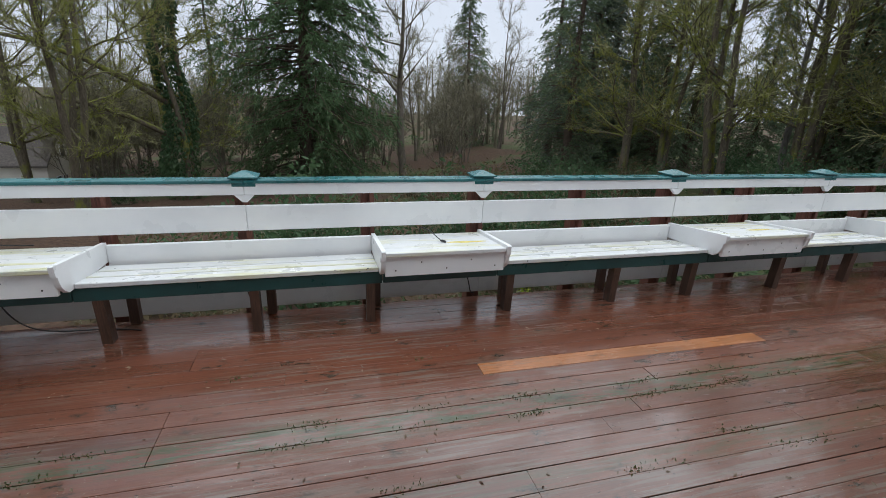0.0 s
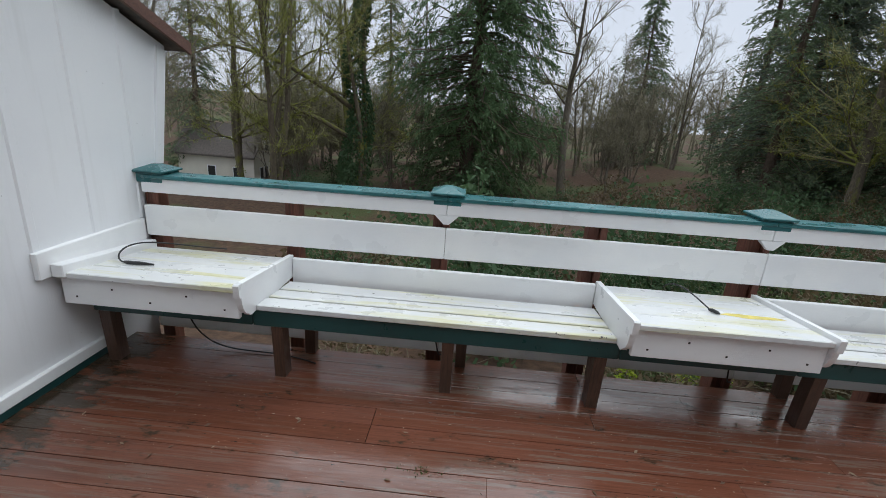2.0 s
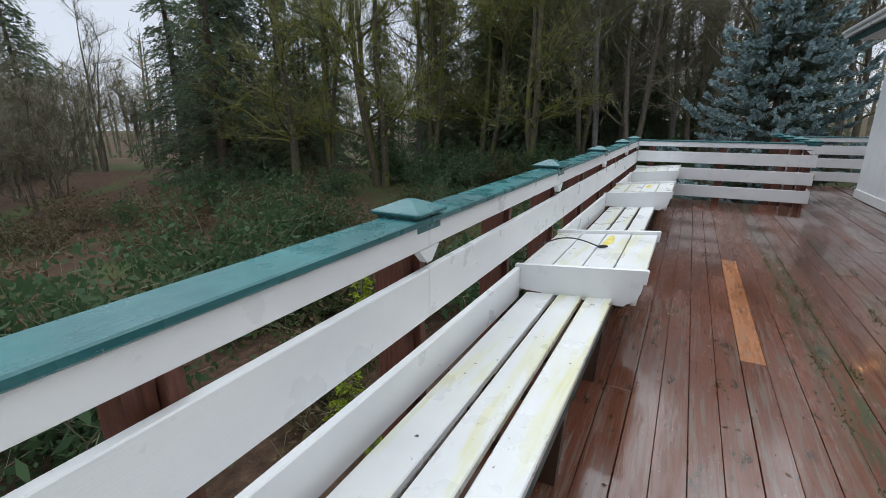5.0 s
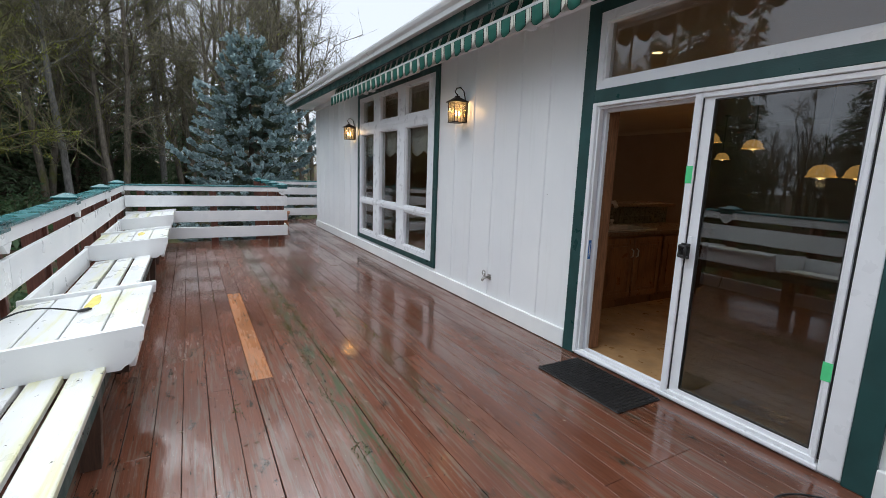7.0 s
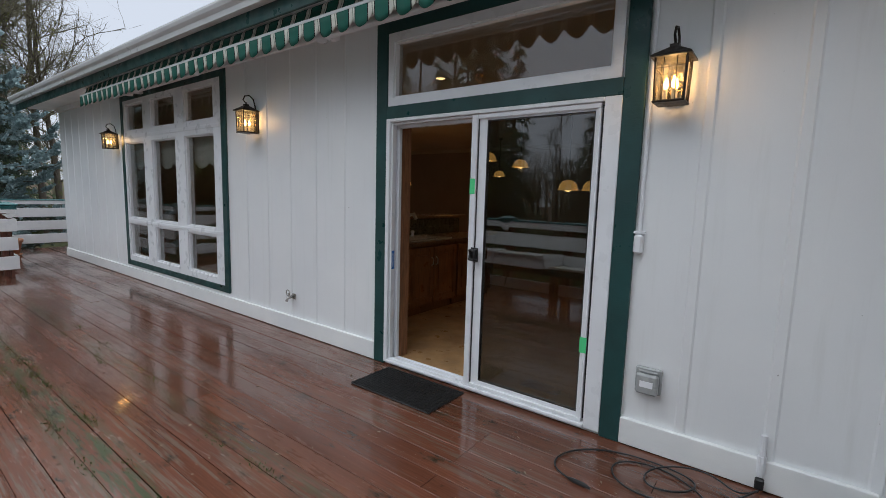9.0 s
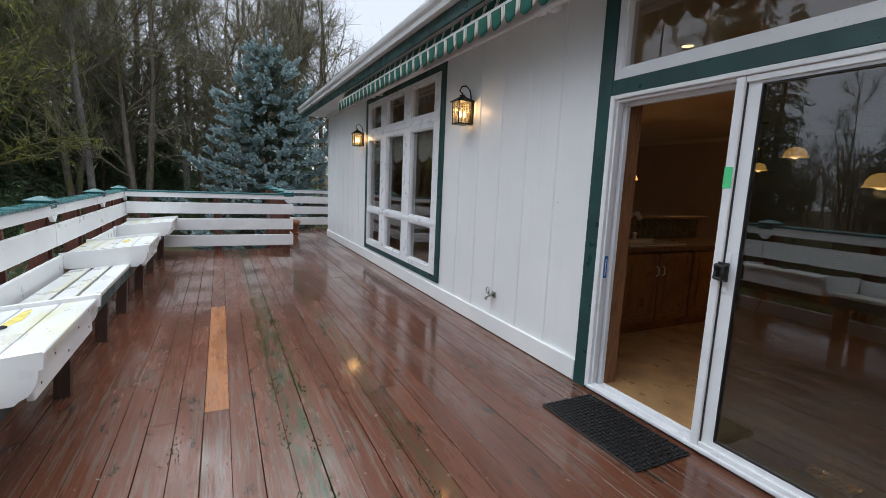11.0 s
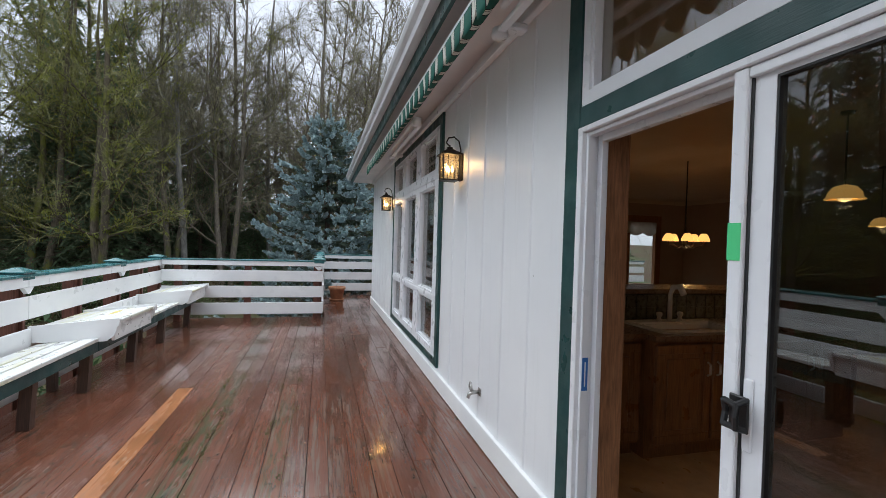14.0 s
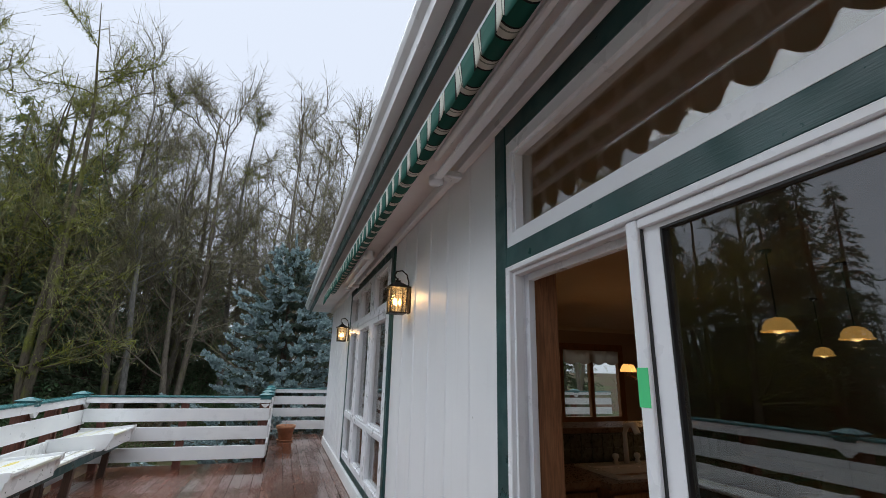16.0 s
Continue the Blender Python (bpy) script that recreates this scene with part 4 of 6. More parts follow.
def sloped_board(x0, x1, y0, y1, z, ref, thick):
    """A board that lies on the backward slope of the bench."""
    s = Shape().box(x0, x1, y0, y1, -thick, 0.0, 0.005)
    s.v = [(x, y, dz + tilt(z, y, ref)) for x, y, dz in s.v]
    return s


leg_mesh = Shape().prism([(3.232, 0.347), (3.315, 0.347), (3.338, 0.0), (3.252, 0.0)], "x", -0.034, 0.034).mesh("leg", MAT["leg"])


def bench(x0, x1, legs):
    b = thing("built_in_bench", "white slatted deck bench with teal front rail, algae-stained", "bench", "built-in benches", (0, 0.024, 0))
    for y0, y1 in ((3.212, 3.352), (3.378, 3.512), (3.538, 3.705)):
        part("slat", sloped_board(x0, x1, y0, y1, 0.489, 3.21, 0.036), MAT["bench_white"], b)
    part("back_board", Shape().box(x0, x1, 3.752, 3.785, 0.395, 0.590, 0.005), MAT["rail_white"], b)
    part("front_rail", Shape().box(x0 - 0.03, x1 + 0.03, 3.228, 3.262, 0.348, 0.447, 0.004), MAT["trim_green"], b, "dark green front rail")
    for x in legs:
        part("leg", leg_mesh, None, b).location = (x, 0, 0)
        part("bearer", Shape().box(x - 0.02, x + 0.02, 3.264, 3.75, 0.348, 0.395), MAT["leg"], b)
        part("leg", Shape().box(x + 0.045, x + 0.115, 3.545, 3.615, 0.0, 0.347, 0.004), MAT["leg"], b)
    return b


def bracket(x0, x1):
    """Side board of a low table, its nose cut to a hollow curve."""
    pts = [(3.785, 0.605), (3.785, 0.452)]
    pts += [(3.165, 0.452), (3.150, 0.455)]
    for k in range(1, 9):
        a = radians(90 * k / 8)
        pts.append((3.150 - 0.085 * math.sin(a) * 1.0, 0.470 + 0.125 * (1 - math.cos(a))))
    pts += [(3.048, 0.598), (3.042, 0.668), (3.05, 0.675)]
    s = Shape().prism(pts, "x", x0, x1)
    return s


def table(x0, x1, legs, left=True, right=True):
    t = thing("bench_table", "low white plank table built into the bench, stained", "table", "bench tables", (0, 0.024, 0))
    a, b = x0 + (0.034 if left else 0.0), x1 - (0.034 if right else 0.0)
    for y0, y1 in ((3.062, 3.232), (3.240, 3.408), (3.416, 3.584), (3.592, 3.775)):
        part("top_board", sloped_board(a, b, y0, y1, 0.652, 3.05, 0.034), MAT["table_white"], t)
    part("apron", Shape().box(a, b, 3.092, 3.122, 0.452, 0.612, 0.004), MAT["rail_white"], t)
    if left:
        part("side_board", bracket(x0, x0 + 0.033), MAT["rail_white"], t)
    if right:
        part("side_board", bracket(x1 - 0.033, x1), MAT["rail_white"], t)
    part("front_rail", Shape().box(x0 + 0.035, x1 - 0.035, 3.228, 3.262, 0.348, 0.450, 0.004), MAT["trim_green"], t, "dark green front rail")
    part("back_board", Shape().box(a, b, 3.776, 3.79, 0.395, 0.560), MAT["rail_white"], t)
    for x in legs:
        part("leg", leg_mesh, None, t).location = (x, 0, 0)
        part("bearer", Shape().box(x - 0.02, x + 0.02, 3.264, 3.75, 0.348, 0.45), MAT["leg"], t)
    for k in range(5):
        nx, nz = a + 0.08 + (b - a - 0.16) * k / 4, 0.50 + 0.06 * (k % 2)
        part("nail_head", Shape().box(nx - 0.005, nx + 0.005, 3.0895, 3.0925, nz - 0.005, nz + 0.005), MAT["black_metal"], t)
    return t


table(0.036, 1.080, [0.13], left=False)
cleat = sloped_board(0.036, 0.105, 3.045, 3.79, 0.700, 3.05, 0.075)
part("cleat", cleat, MAT["rail_white"], bpy.data.objects["bench_table"])
bench(1.082, 3.130, [1.19, 2.20, 3.07])
table(3.132, 4.168, [])
bench(4.170, 6.288, [4.27, 5.33, 6.20])
table(6.290, 7.340, [7.30])
bench(7.342, 8.828, [8.30])
table(8.830, 9.90, [9.55])


def cord(name, label, pts, r, plug=None, mat="black_plastic"):
    """A limp cable through the given points."""
    cu = bpy.data.curves.new(name, "CURVE")
    cu.dimensions, cu.bevel_depth, cu.bevel_resolution, cu.resolution_u = "3D", r, 2, 6
    sp = cu.splines.new("NURBS")
    sp.points.add(len(pts) - 1)
    for q, c in zip(sp.points, pts):
        q.co = (*c, 1)
    sp.use_endpoint_u, sp.order_u = True, 4
    cu.materials.append(MAT[mat])
    tmp = new("tmp", cu)
    bpy.context.view_layer.update()
    me = bpy.data.meshes.new_from_object(tmp.evaluated_get(bpy.context.evaluated_depsgraph_get()))
    bpy.data.objects.remove(tmp)
    ob = thing(name, label, "cable", "", (0, 0.024, 0))
    part("cable", me, None, ob)
    if plug:
        part("plug", Shape().tube(plug, [r * 1.6, r * 2.4, r * 2.2, r * 1.2], 8), MAT[mat], ob)
    return ob


def on_table(y):
    return tilt(0.652, y, 3.05)


cord("cable", "thin black cable curled on the white table by the wall",
     [(0.60, 3.80, 0.60), (0.45, 3.74, 0.62), (0.28, 3.66, on_table(3.6) + 0.06), (0.16, 3.52, on_table(3.5) + 0.09), (0.14, 3.38, on_table(3.38) + 0.05), (0.20, 3.32, on_table(3.32) + 0.012), (0.24, 3.315, on_table(3.31) + 0.010)], 0.005,
     [(0.24, 3.315, on_table(3.31) + 0.012), (0.27, 3.31, on_table(3.31) + 0.013), (0.35, 3.312, on_table(3.31) + 0.013), (0.42, 3.316, on_table(3.31) + 0.010)])
cord("cable", "thin black cable looped on the white table top",
     [(3.58, 3.80, 0.60), (3.56, 3.74, on_table(3.74) + 0.05), (3.55, 3.64, on_table(3.64) + 0.10), (3.60, 3.52, on_table(3.52) + 0.09), (3.66, 3.42, on_table(3.42) + 0.03), (3.68, 3.39, on_table(3.39) + 0.012)], 0.0045,
     [(3.675, 3.40, on_table(3.40) + 0.013), (3.685, 3.385, on_table(3.38) + 0.013), (3.70, 3.355, on_table(3.35) + 0.012), (3.705, 3.34, on_table(3.34) + 0.010)])
cord("cable", "black cable hanging under the bench onto the deck",
     [(0.48, 3.45, 0.42), (0.50, 3.44, 0.25), (0.60, 3.45, 0.06), (0.85, 3.48, 0.007), (1.15, 3.50, 0.007), (1.35, 3.42, 0.007)], 0.005)
cord("cable", "black cable hanging under the bench",
     [(2.06, 3.60, 0.40), (2.08, 3.60, 0.25), (2.12, 3.62, 0.10), (2.12, 3.66, 0.007), (2.16, 3.68, 0.007)], 0.005)
cord("cable", "black cable hanging under the bench",
     [(3.95, 3.60, 0.40), (3.98, 3.60, 0.25), (4.04, 3.62, 0.10), (4.05, 3.66, 0.007), (4.10, 3.68, 0.007)], 0.005)

# yellow stain patches of paint on the tables are thin dried films
for tx, ty in ((3.89, 3.36), (7.0, 3.35)):
    st = Shape()
    rr = random.Random(int(tx * 10))
    ring = [(0.17 * rr.uniform(0.5, 1.0) * math.cos(k * 0.393) * 1.3, 0.045 * rr.uniform(0.5, 1.0) * math.sin(k * 0.393)) for k in range(16)]
    st.v = [(tx + u, ty + w, on_table(ty + w) + 0.0012) for u, w in ring]
    st.f = [tuple(range(16))]
    ob = part("stain", st, simple("yellow_stain", (0.62, 0.52, 0.13), 0.6, 0.25, 20), [o for o in bpy.data.objects if o.name.startswith("bench_table")][1 if tx < 5 else 2])

# ---- wall lanterns ----
def lantern(x, z):
    l = thing("wall_lantern", "dark bronze wall lantern with seeded glass, lit", "lamp", "wall lanterns", (x, 0.0, z))
    part("backplate", Shape().box(-0.045, 0.045, 0.0, 0.014, -0.11, 0.13, 0.004), MAT["black_metal"], l)
    cy, w0, w1, zb, zt = 0.118, 0.068, 0.073, -0.105, 0.105
    fr = part("base_tray", Shape().box(-w0 - 0.008, w0 + 0.008, cy - w0 - 0.008, cy + w0 + 0.008, zb - 0.012, zb, 0.003), MAT["black_metal"], l)
    part("roof", Shape()
              .add([(sx * w, cy + sy * w, z2) for z2, w in ((zt + 0.002, w1 + 0.022), (zt + 0.012, w1 + 0.022), (zt + 0.045, 0.045), (zt + 0.06, 0.022), (zt + 0.075, 0.022)) for sx, sy in ((-1, -1), (1, -1), (1, 1), (-1, 1))],
                   [(3, 2, 1, 0)] + [(4 * r + q, 4 * r + (q + 1) % 4, 4 * r + 4 + (q + 1) % 4, 4 * r + 4 + q) for r in range(4) for q in range(4)] + [(16, 17, 18, 19)]), MAT["black_metal"], l)
    for sx, sy in ((-1, -1), (1, -1), (1, 1), (-1, 1)):
        part("bar", Shape().tube([(sx * w0, cy + sy * w0, zb), (sx * w1, cy + sy * w1, zt + 0.003)], 0.0055, 5), MAT["black_metal"], fr)
    for k, (ax, ay) in enumerate(((1, 0), (-1, 0), (0, 1), (0, -1))):
        t0, t1 = w0 - 0.003, w1 - 0.003
        if ax:
            v = [(ax * t0, cy - t0, zb), (ax * t0, cy + t0, zb), (ax * t1, cy + t1, zt), (ax * t1, cy - t1, zt)]
            mid = [(ax * w0, cy, zb), (ax * w1, cy, zt)]
            bar = [(ax * (w1 - 0.005), cy - w1, 0.055), (ax * (w1 - 0.005), cy + w1, 0.055)]
        else:
            v = [(-t0, cy + ay * t0, zb), (t0, cy + ay * t0, zb), (t1, cy + ay * t1, zt), (-t1, cy + ay * t1, zt)]
            mid = [(0, cy + ay * w0, zb), (0, cy + ay * w1, zt)]
            bar = [(-w1, cy + ay * (w1 - 0.005), 0.055), (w1, cy + ay * (w1 - 0.005), 0.055)]
        g = part("glass", Shape().add(v, [(0, 1, 2, 3)]), MAT["lantern_glass"], l)
        g.modifiers.new("thickness", "SOLIDIFY").thickness = 0.002
        g.visible_shadow = False
        part("glazing_bar", Shape().tube(bar, 0.0025, 4), MAT["black_metal"], fr)
        off = w0 * 0.45
        for s in (-1, 1):
            d = (0, s * off, 0) if ax else (s * off, 0, 0)
            part("glazing_bar", Shape().tube([tuple(p + q for p, q in zip(m, d)) for m in mid], 0.0025, 4), MAT["black_metal"], fr)
    hook = [(0, 0.012, 0.08), (0, 0.016, 0.17), (0, 0.035, 0.24), (0, 0.08, 0.275), (0, 0.13, 0.262), (0, 0.150, 0.22), (0, 0.125, 0.195), (0, 0.118, 0.20)]
    part("scroll_hook", Shape().tube(hook, 0.007, 6), MAT["black_metal"], l)
    part("hanger", Shape().tube([(0, cy, zt + 0.07), (0, cy, 0.20)], 0.008, 6), MAT["black_metal"], l)
    for k in range(3):
        a = 2 * math.pi * k / 3
        bx, by = 0.028 * math.cos(a), cy + 0.028 * math.sin(a)
        c = part("candle_sleeve", Shape().tube([(bx, by, zb), (bx, by, -0.045)], 0.010, 8), MAT["ceramic"], l)
        part("bulb", Shape().lathe(bx, by, [(0.001, -0.044), (0.011, -0.035), (0.014, -0.015), (0.006, 0.012), (0.001, 0.02)], 8), MAT["candle_glow"], c, smooth=True)
    warm_light("lantern_light", l, (0, cy, 0.045), 0.6, 0.03)
    return l


lantern(9.15, 2.15)
lantern(5.11, 2.165)
lantern(1.025, 2.085)

# ---- awning, rolled in under the eave ----
aw = thing("awning", "rolled-in green and white striped awning with a scalloped valance", "awning")
AX0, AX1, AY = 0.55, 9.12, 0.452
part("front_bar", Shape().box(AX0, AX1, AY - 0.03, AY + 0.012, 2.762, 2.790, 0.006), MAT["gutter"], aw)
vs = Shape()
step = 0.0098
count = int((AX1 - AX0) / step)
for q in range(count + 1):
    x = AX0 + q * step
    hem = 2.684 - 0.072 * abs(math.sin(math.pi * ((x / 0.196 + 0.275) % 1.0)))
    wave = 0.010 * math.sin(2 * math.pi * x / 0.196) + 0.006 * math.sin(x * 9)
    for k in range(4):
        w = k / 3
        vs.v.append((x, AY + 0.014 + wave * w, 2.762 + (hem - 2.762) * w))
for q in range(count):
    for k in range(3):
        o = q * 4 + k
        vs.f.append((o, o + 1, o + 5, o + 4))
va = part("valance", vs, MAT["awning"], aw, "striped scalloped valance", True)
va.modifiers.new("thickness", "SOLIDIFY").thickness = 0.003
part("roller", Shape().tube([(AX0 + 0.05, 0.335, 2.868), (AX1 - 0.05, 0.335, 2.868)], 0.060, 20), MAT["awning"], aw, smooth=True)
part("canopy", Shape().add([(AX0 + 0.05, 0.375, 2.912), (AX1 - 0.05, 0.375, 2.912), (AX1 - 0.05, AY - 0.03, 2.793), (AX0 + 0.05, AY - 0.03, 2.793)], [(0, 1, 2, 3)]), MAT["awning"], aw).modifiers.new("thickness", "SOLIDIFY").thickness = 0.003
part("back_bar", Shape().box(AX0 + 0.1, AX1 - 0.1, 0.051, 0.09, 2.80, 2.84, 0.005), MAT["gutter"], aw)
for ax in (3.74, 7.95):
    sgn = -1 if ax < 5 else 1
    sh = part("shoulder", Shape().box(ax - 0.045, ax + 0.045, 0.052, 0.20, 2.755, 2.80, 0.01), MAT["gutter"], aw)
    part("pivot", Shape().lathe(ax, 0.215, [(0.001, 2.705), (0.045, 2.708), (0.050, 2.73), (0.045, 2.76), (0.02, 2.775), (0.001, 2.776)], 16), MAT["gutter"], sh, smooth=True)
    part("arm", Shape().box(ax - 2.0, ax + 0.02, 0.190, 0.245, 2.725, 2.755, 0.008), MAT["gutter"], aw)
    part("arm", Shape().box(ax - 2.0, ax - 0.2, 0.262, 0.300, 2.765, 2.795, 0.008), MAT["gutter"], aw)
    part("elbow", Shape().lathe(ax - 2.0, 0.25, [(0.001, 2.72), (0.05, 2.722), (0.05, 2.806), (0.001, 2.808)], 14), MAT["gutter"], aw, smooth=True)

# ---- small things on the wall ----
sp = thing("garden_spigot", "metal garden spigot on the house wall", "spigot")
part("flange", Shape().box(4.44, 4.50, 0.0, 0.008, 0.345, 0.405, 0.003), MAT["chrome"], sp)
part("body", Shape().tube([(4.47, 0.008, 0.375), (4.47, 0.06, 0.375), (4.47, 0.085, 0.365), (4.47, 0.095, 0.335)], [0.014, 0.016, 0.015, 0.013], 10), MAT["chrome"], sp, smooth=True)
part("stem", Shape().tube([(4.47, 0.055, 0.385), (4.47, 0.075, 0.420)], 0.007, 8), MAT["chrome"], sp)
wh = part("handle", Shape().tube([(4.47 + 0.03 * math.cos(k * 0.628), 0.077, 0.424 + 0.03 * math.sin(k * 0.628)) for k in range(11)], 0.006, 6), MAT["chrome"], sp)

out = thing("outdoor_outlet", "grey clear-covered outdoor power outlet", "outlet")
part("back_box", Shape().box(0.965, 1.105, 0.0, 0.03, 0.355, 0.505, 0.006), MAT["grey_plastic"], out)
part("cover", Shape().box(0.975, 1.095, 0.031, 0.075, 0.360, 0.480, 0.012), MAT["grey_plastic"], out, "translucent bubble cover")
part("hinge", Shape().tube([(0.985, 0.05, 0.490), (1.085, 0.05, 0.490)], 0.008, 8), MAT["grey_plastic"], out)
part("socket", Shape().box(1.00, 1.07, 0.0755, 0.078, 0.405, 0.440), MAT["vinyl"], out)
box = thing("switch_box", "small white weatherproof box with conduit on the siding", "switch")
part("box", Shape().box(1.125, 1.175, 0.0, 0.04, 1.16, 1.27, 0.012), MAT["vinyl"], box)
part("conduit", Shape().tube([(1.15, 0.014, 1.271), (1.15, 0.014, 2.55)], 0.011, 8), MAT["vinyl"], box)
part("strap", Shape().box(1.118, 1.182, 0.0, 0.028, 1.275, 1.29, 0.003), MAT["vinyl"], box)
cd = thing("conduit", "white plastic conduit fitting at the foot of the siding", "pipe")
part("pipe", Shape().tube([(0.47, 0.034, 0.02), (0.47, 0.034, 0.30)], 0.014, 10), MAT["vinyl"], cd)
part("coupling", Shape().tube([(0.47, 0.034, 0.10), (0.47, 0.034, 0.19)], 0.020, 10), MAT["vinyl"], cd)
part("plug", Shape().box(0.45, 0.49, 0.052, 0.085, 0.03, 0.085, 0.006), MAT["black_plastic"], cd)
cord("cable", "tangled black outdoor cable lying on the wet deck by the wall",
     [(0.47, 0.09, 0.04), (0.55, 0.16, 0.008), (0.62, 0.10, 0.05), (0.80, 0.09, 0.05), (0.98, 0.20, 0.012), (0.95, 0.38, 0.008), (0.75, 0.30, 0.008), (0.70, 0.16, 0.02), (0.92, 0.10, 0.012),
      (1.20, 0.12, 0.008), (1.42, 0.32, 0.008), (1.40, 0.52, 0.008), (1.26, 0.55, 0.008)], 0.0048,
     [(1.27, 0.55, 0.010), (1.24, 0.555, 0.012), (1.18, 0.56, 0.012), (1.15, 0.565, 0.010)])
cord("cable", "black outdoor cable looped on the wet deck",
     [(0.47, 0.10, 0.05), (0.60, 0.30, 0.008), (0.85, 0.48, 0.008), (1.10, 0.42, 0.008), (1.15, 0.22, 0.008), (0.95, 0.12, 0.012), (0.72, 0.22, 0.016), (0.62, 0.36, 0.016), (0.80, 0.40, 0.016)], 0.0048)

# ---- door mat ----
mat = thing("door_mat", "black rubber scraper mat lying before the sliding door", "mat")
part("sheet", Shape().box(2.272, 3.042, 0.075, 0.500, 0.001, 0.010, 0.003), MAT["rubber"], mat)
knob = Shape()
for i in range(24):
    for j in range(13):
        x, y = 2.290 + 0.0320 * i, 0.094 + 0.0325 * j
        if (i + j) % 2:
            knob.box(x - 0.013, x + 0.013, y - 0.006, y + 0.006, 0.0101, 0.017)
        else:
            knob.box(x - 0.006, x + 0.006, y - 0.013, y + 0.013, 0.0101, 0.017)
k = part("knob_pattern", knob, MAT["rubber"], mat)
k["kind"] = "stuff"

# ---- flower pot ----
pot = thing("flower_pot", "empty terracotta flower pot on a saucer", "pot", at=(12.75, 0.79, 0.0))
part("saucer", Shape().lathe(0, 0, [(0.001, 0.001), (0.16, 0.001), (0.19, 0.035), (0.18, 0.038), (0.15, 0.015), (0.001, 0.015)], 28), MAT["terracotta"], pot, smooth=True)
part("bowl", Shape().lathe(0, 0, [(0.001, 0.017), (0.135, 0.017), (0.185, 0.27), (0.205, 0.27), (0.212, 0.335), (0.19, 0.335), (0.18, 0.27), (0.17, 0.24), (0.001, 0.24)], 28), MAT["terracotta"], pot, smooth=True)
part("soil", Shape().lathe(0, 0, [(0.001, 0.272), (0.10, 0.268), (0.178, 0.262)], 20), MAT["soil"], pot, smooth=True)
part("dead_stalk", Shape().tube([(0.02, 0, 0.26), (0.03, 0.01, 0.33), (0.05, 0.0, 0.38)], 0.006, 5).tube([(-0.03, 0.02, 0.26), (-0.05, 0.02, 0.35)], 0.005, 5), MAT["bark"], pot)

# ---- deck boards ----
deck = structure("floor", Shape().box(0.0, 10.29, 3.590, 3.622, -0.24, -0.036).box(10.30, 10.33, 1.16, 3.63, -0.24, -0.004).box(0.0, 10.29, 0.002, 3.585, -0.2, -0.06), MAT["rim"],
                 "rain-wet red-brown stained plank deck", "deck")
lengths = {}
rd = random.Random(11)
PITCH, BW = 0.14, 0.1368
for row in range(26):
    y0 = -0.005 + row * PITCH
    w0, w1 = max(y0, 0.003), y0 + BW
    end = 13.90 if w1 < 1.15 else 10.29
    if row == 17:
        cuts = [0.003, 3.73, 6.16, 10.29]
    else:
        cuts, x = [0.003], 0.0
        while True:
            x += rd.choice((2.44, 3.05, 3.66, 4.27, 4.88)) if len(cuts) > 1 else rd.choice((0.9, 1.83, 2.44, 3.05, 3.66, 4.27))
            if x > end - 0.9:
                break
            cuts.append(x)
        cuts.append(end)
    for a, b in zip(cuts, cuts[1:]):
        key = (round(b - a, 2), round(w1 - w0, 3))
        if key not in lengths:
            lengths[key] = Shape().box(0.0012, b - a - 0.0012, 0, w1 - w0, -0.034, 0.0, 0.0016).mesh("plank", MAT["deck"])
        me = lengths[key]
        label = ""
        if row == 17 and 3.6 < a < 3.8:
            me = Shape().box(0.0012, b - a - 0.0012, 0, w1 - w0, -0.034, 0.0, 0.0016).mesh("plank", MAT["deck_new"])
            label = "newer orange-brown replacement plank"
        p = part("plank", me, None, deck, label)
        p.location = (a, w0 + rd.uniform(-0.0012, 0.0012), rd.uniform(-0.003, 0.0))
        p.rotation_euler = (rd.uniform(-0.005, 0.005), 0, 0)
for gx in range(58):
    part("plank", Shape().box(12.22, 13.90, -0.02 - PITCH * (gx + 1), -0.02 - PITCH * (gx + 1) + BW, -0.034, 0.0, 0.0016), MAT["deck"], deck)

# ---- fallen bits on the deck ----
rl = np.random.default_rng(4)
n_bits = 420
px, py = rl.uniform(0.1, 9.8, n_bits), rl.uniform(0.15, 3.5, n_bits)
keep = ~((px > 2.2) & (px < 3.1) & (py < 0.55))
px, py = px[keep], py[keep]
bits = Shape()
for x, y in zip(px, py):
    a, l = rl.uniform(0, 6.28), rl.uniform(0.006, 0.020)
    c, q = math.cos(a) * l, math.sin(a) * l
    bits.add([(x - c, y - q, 0.001), (x + q * 0.4, y - c * 0.4, 0.0045), (x + c, y + q, 0.002), (x - q * 0.4, y + c * 0.4, 0.001)], [(0, 1, 2, 3)])
lit = new("leaf_litter", bits.mesh("leaf_litter", MAT["litter"], False, False))
tagged(lit, "small pale and brown leaf bits scattered over the wet deck", "leaves", kind="stuff")

# ---- trees ----
def norm(v):
    return v / (np.linalg.norm(v) + 1e-9)


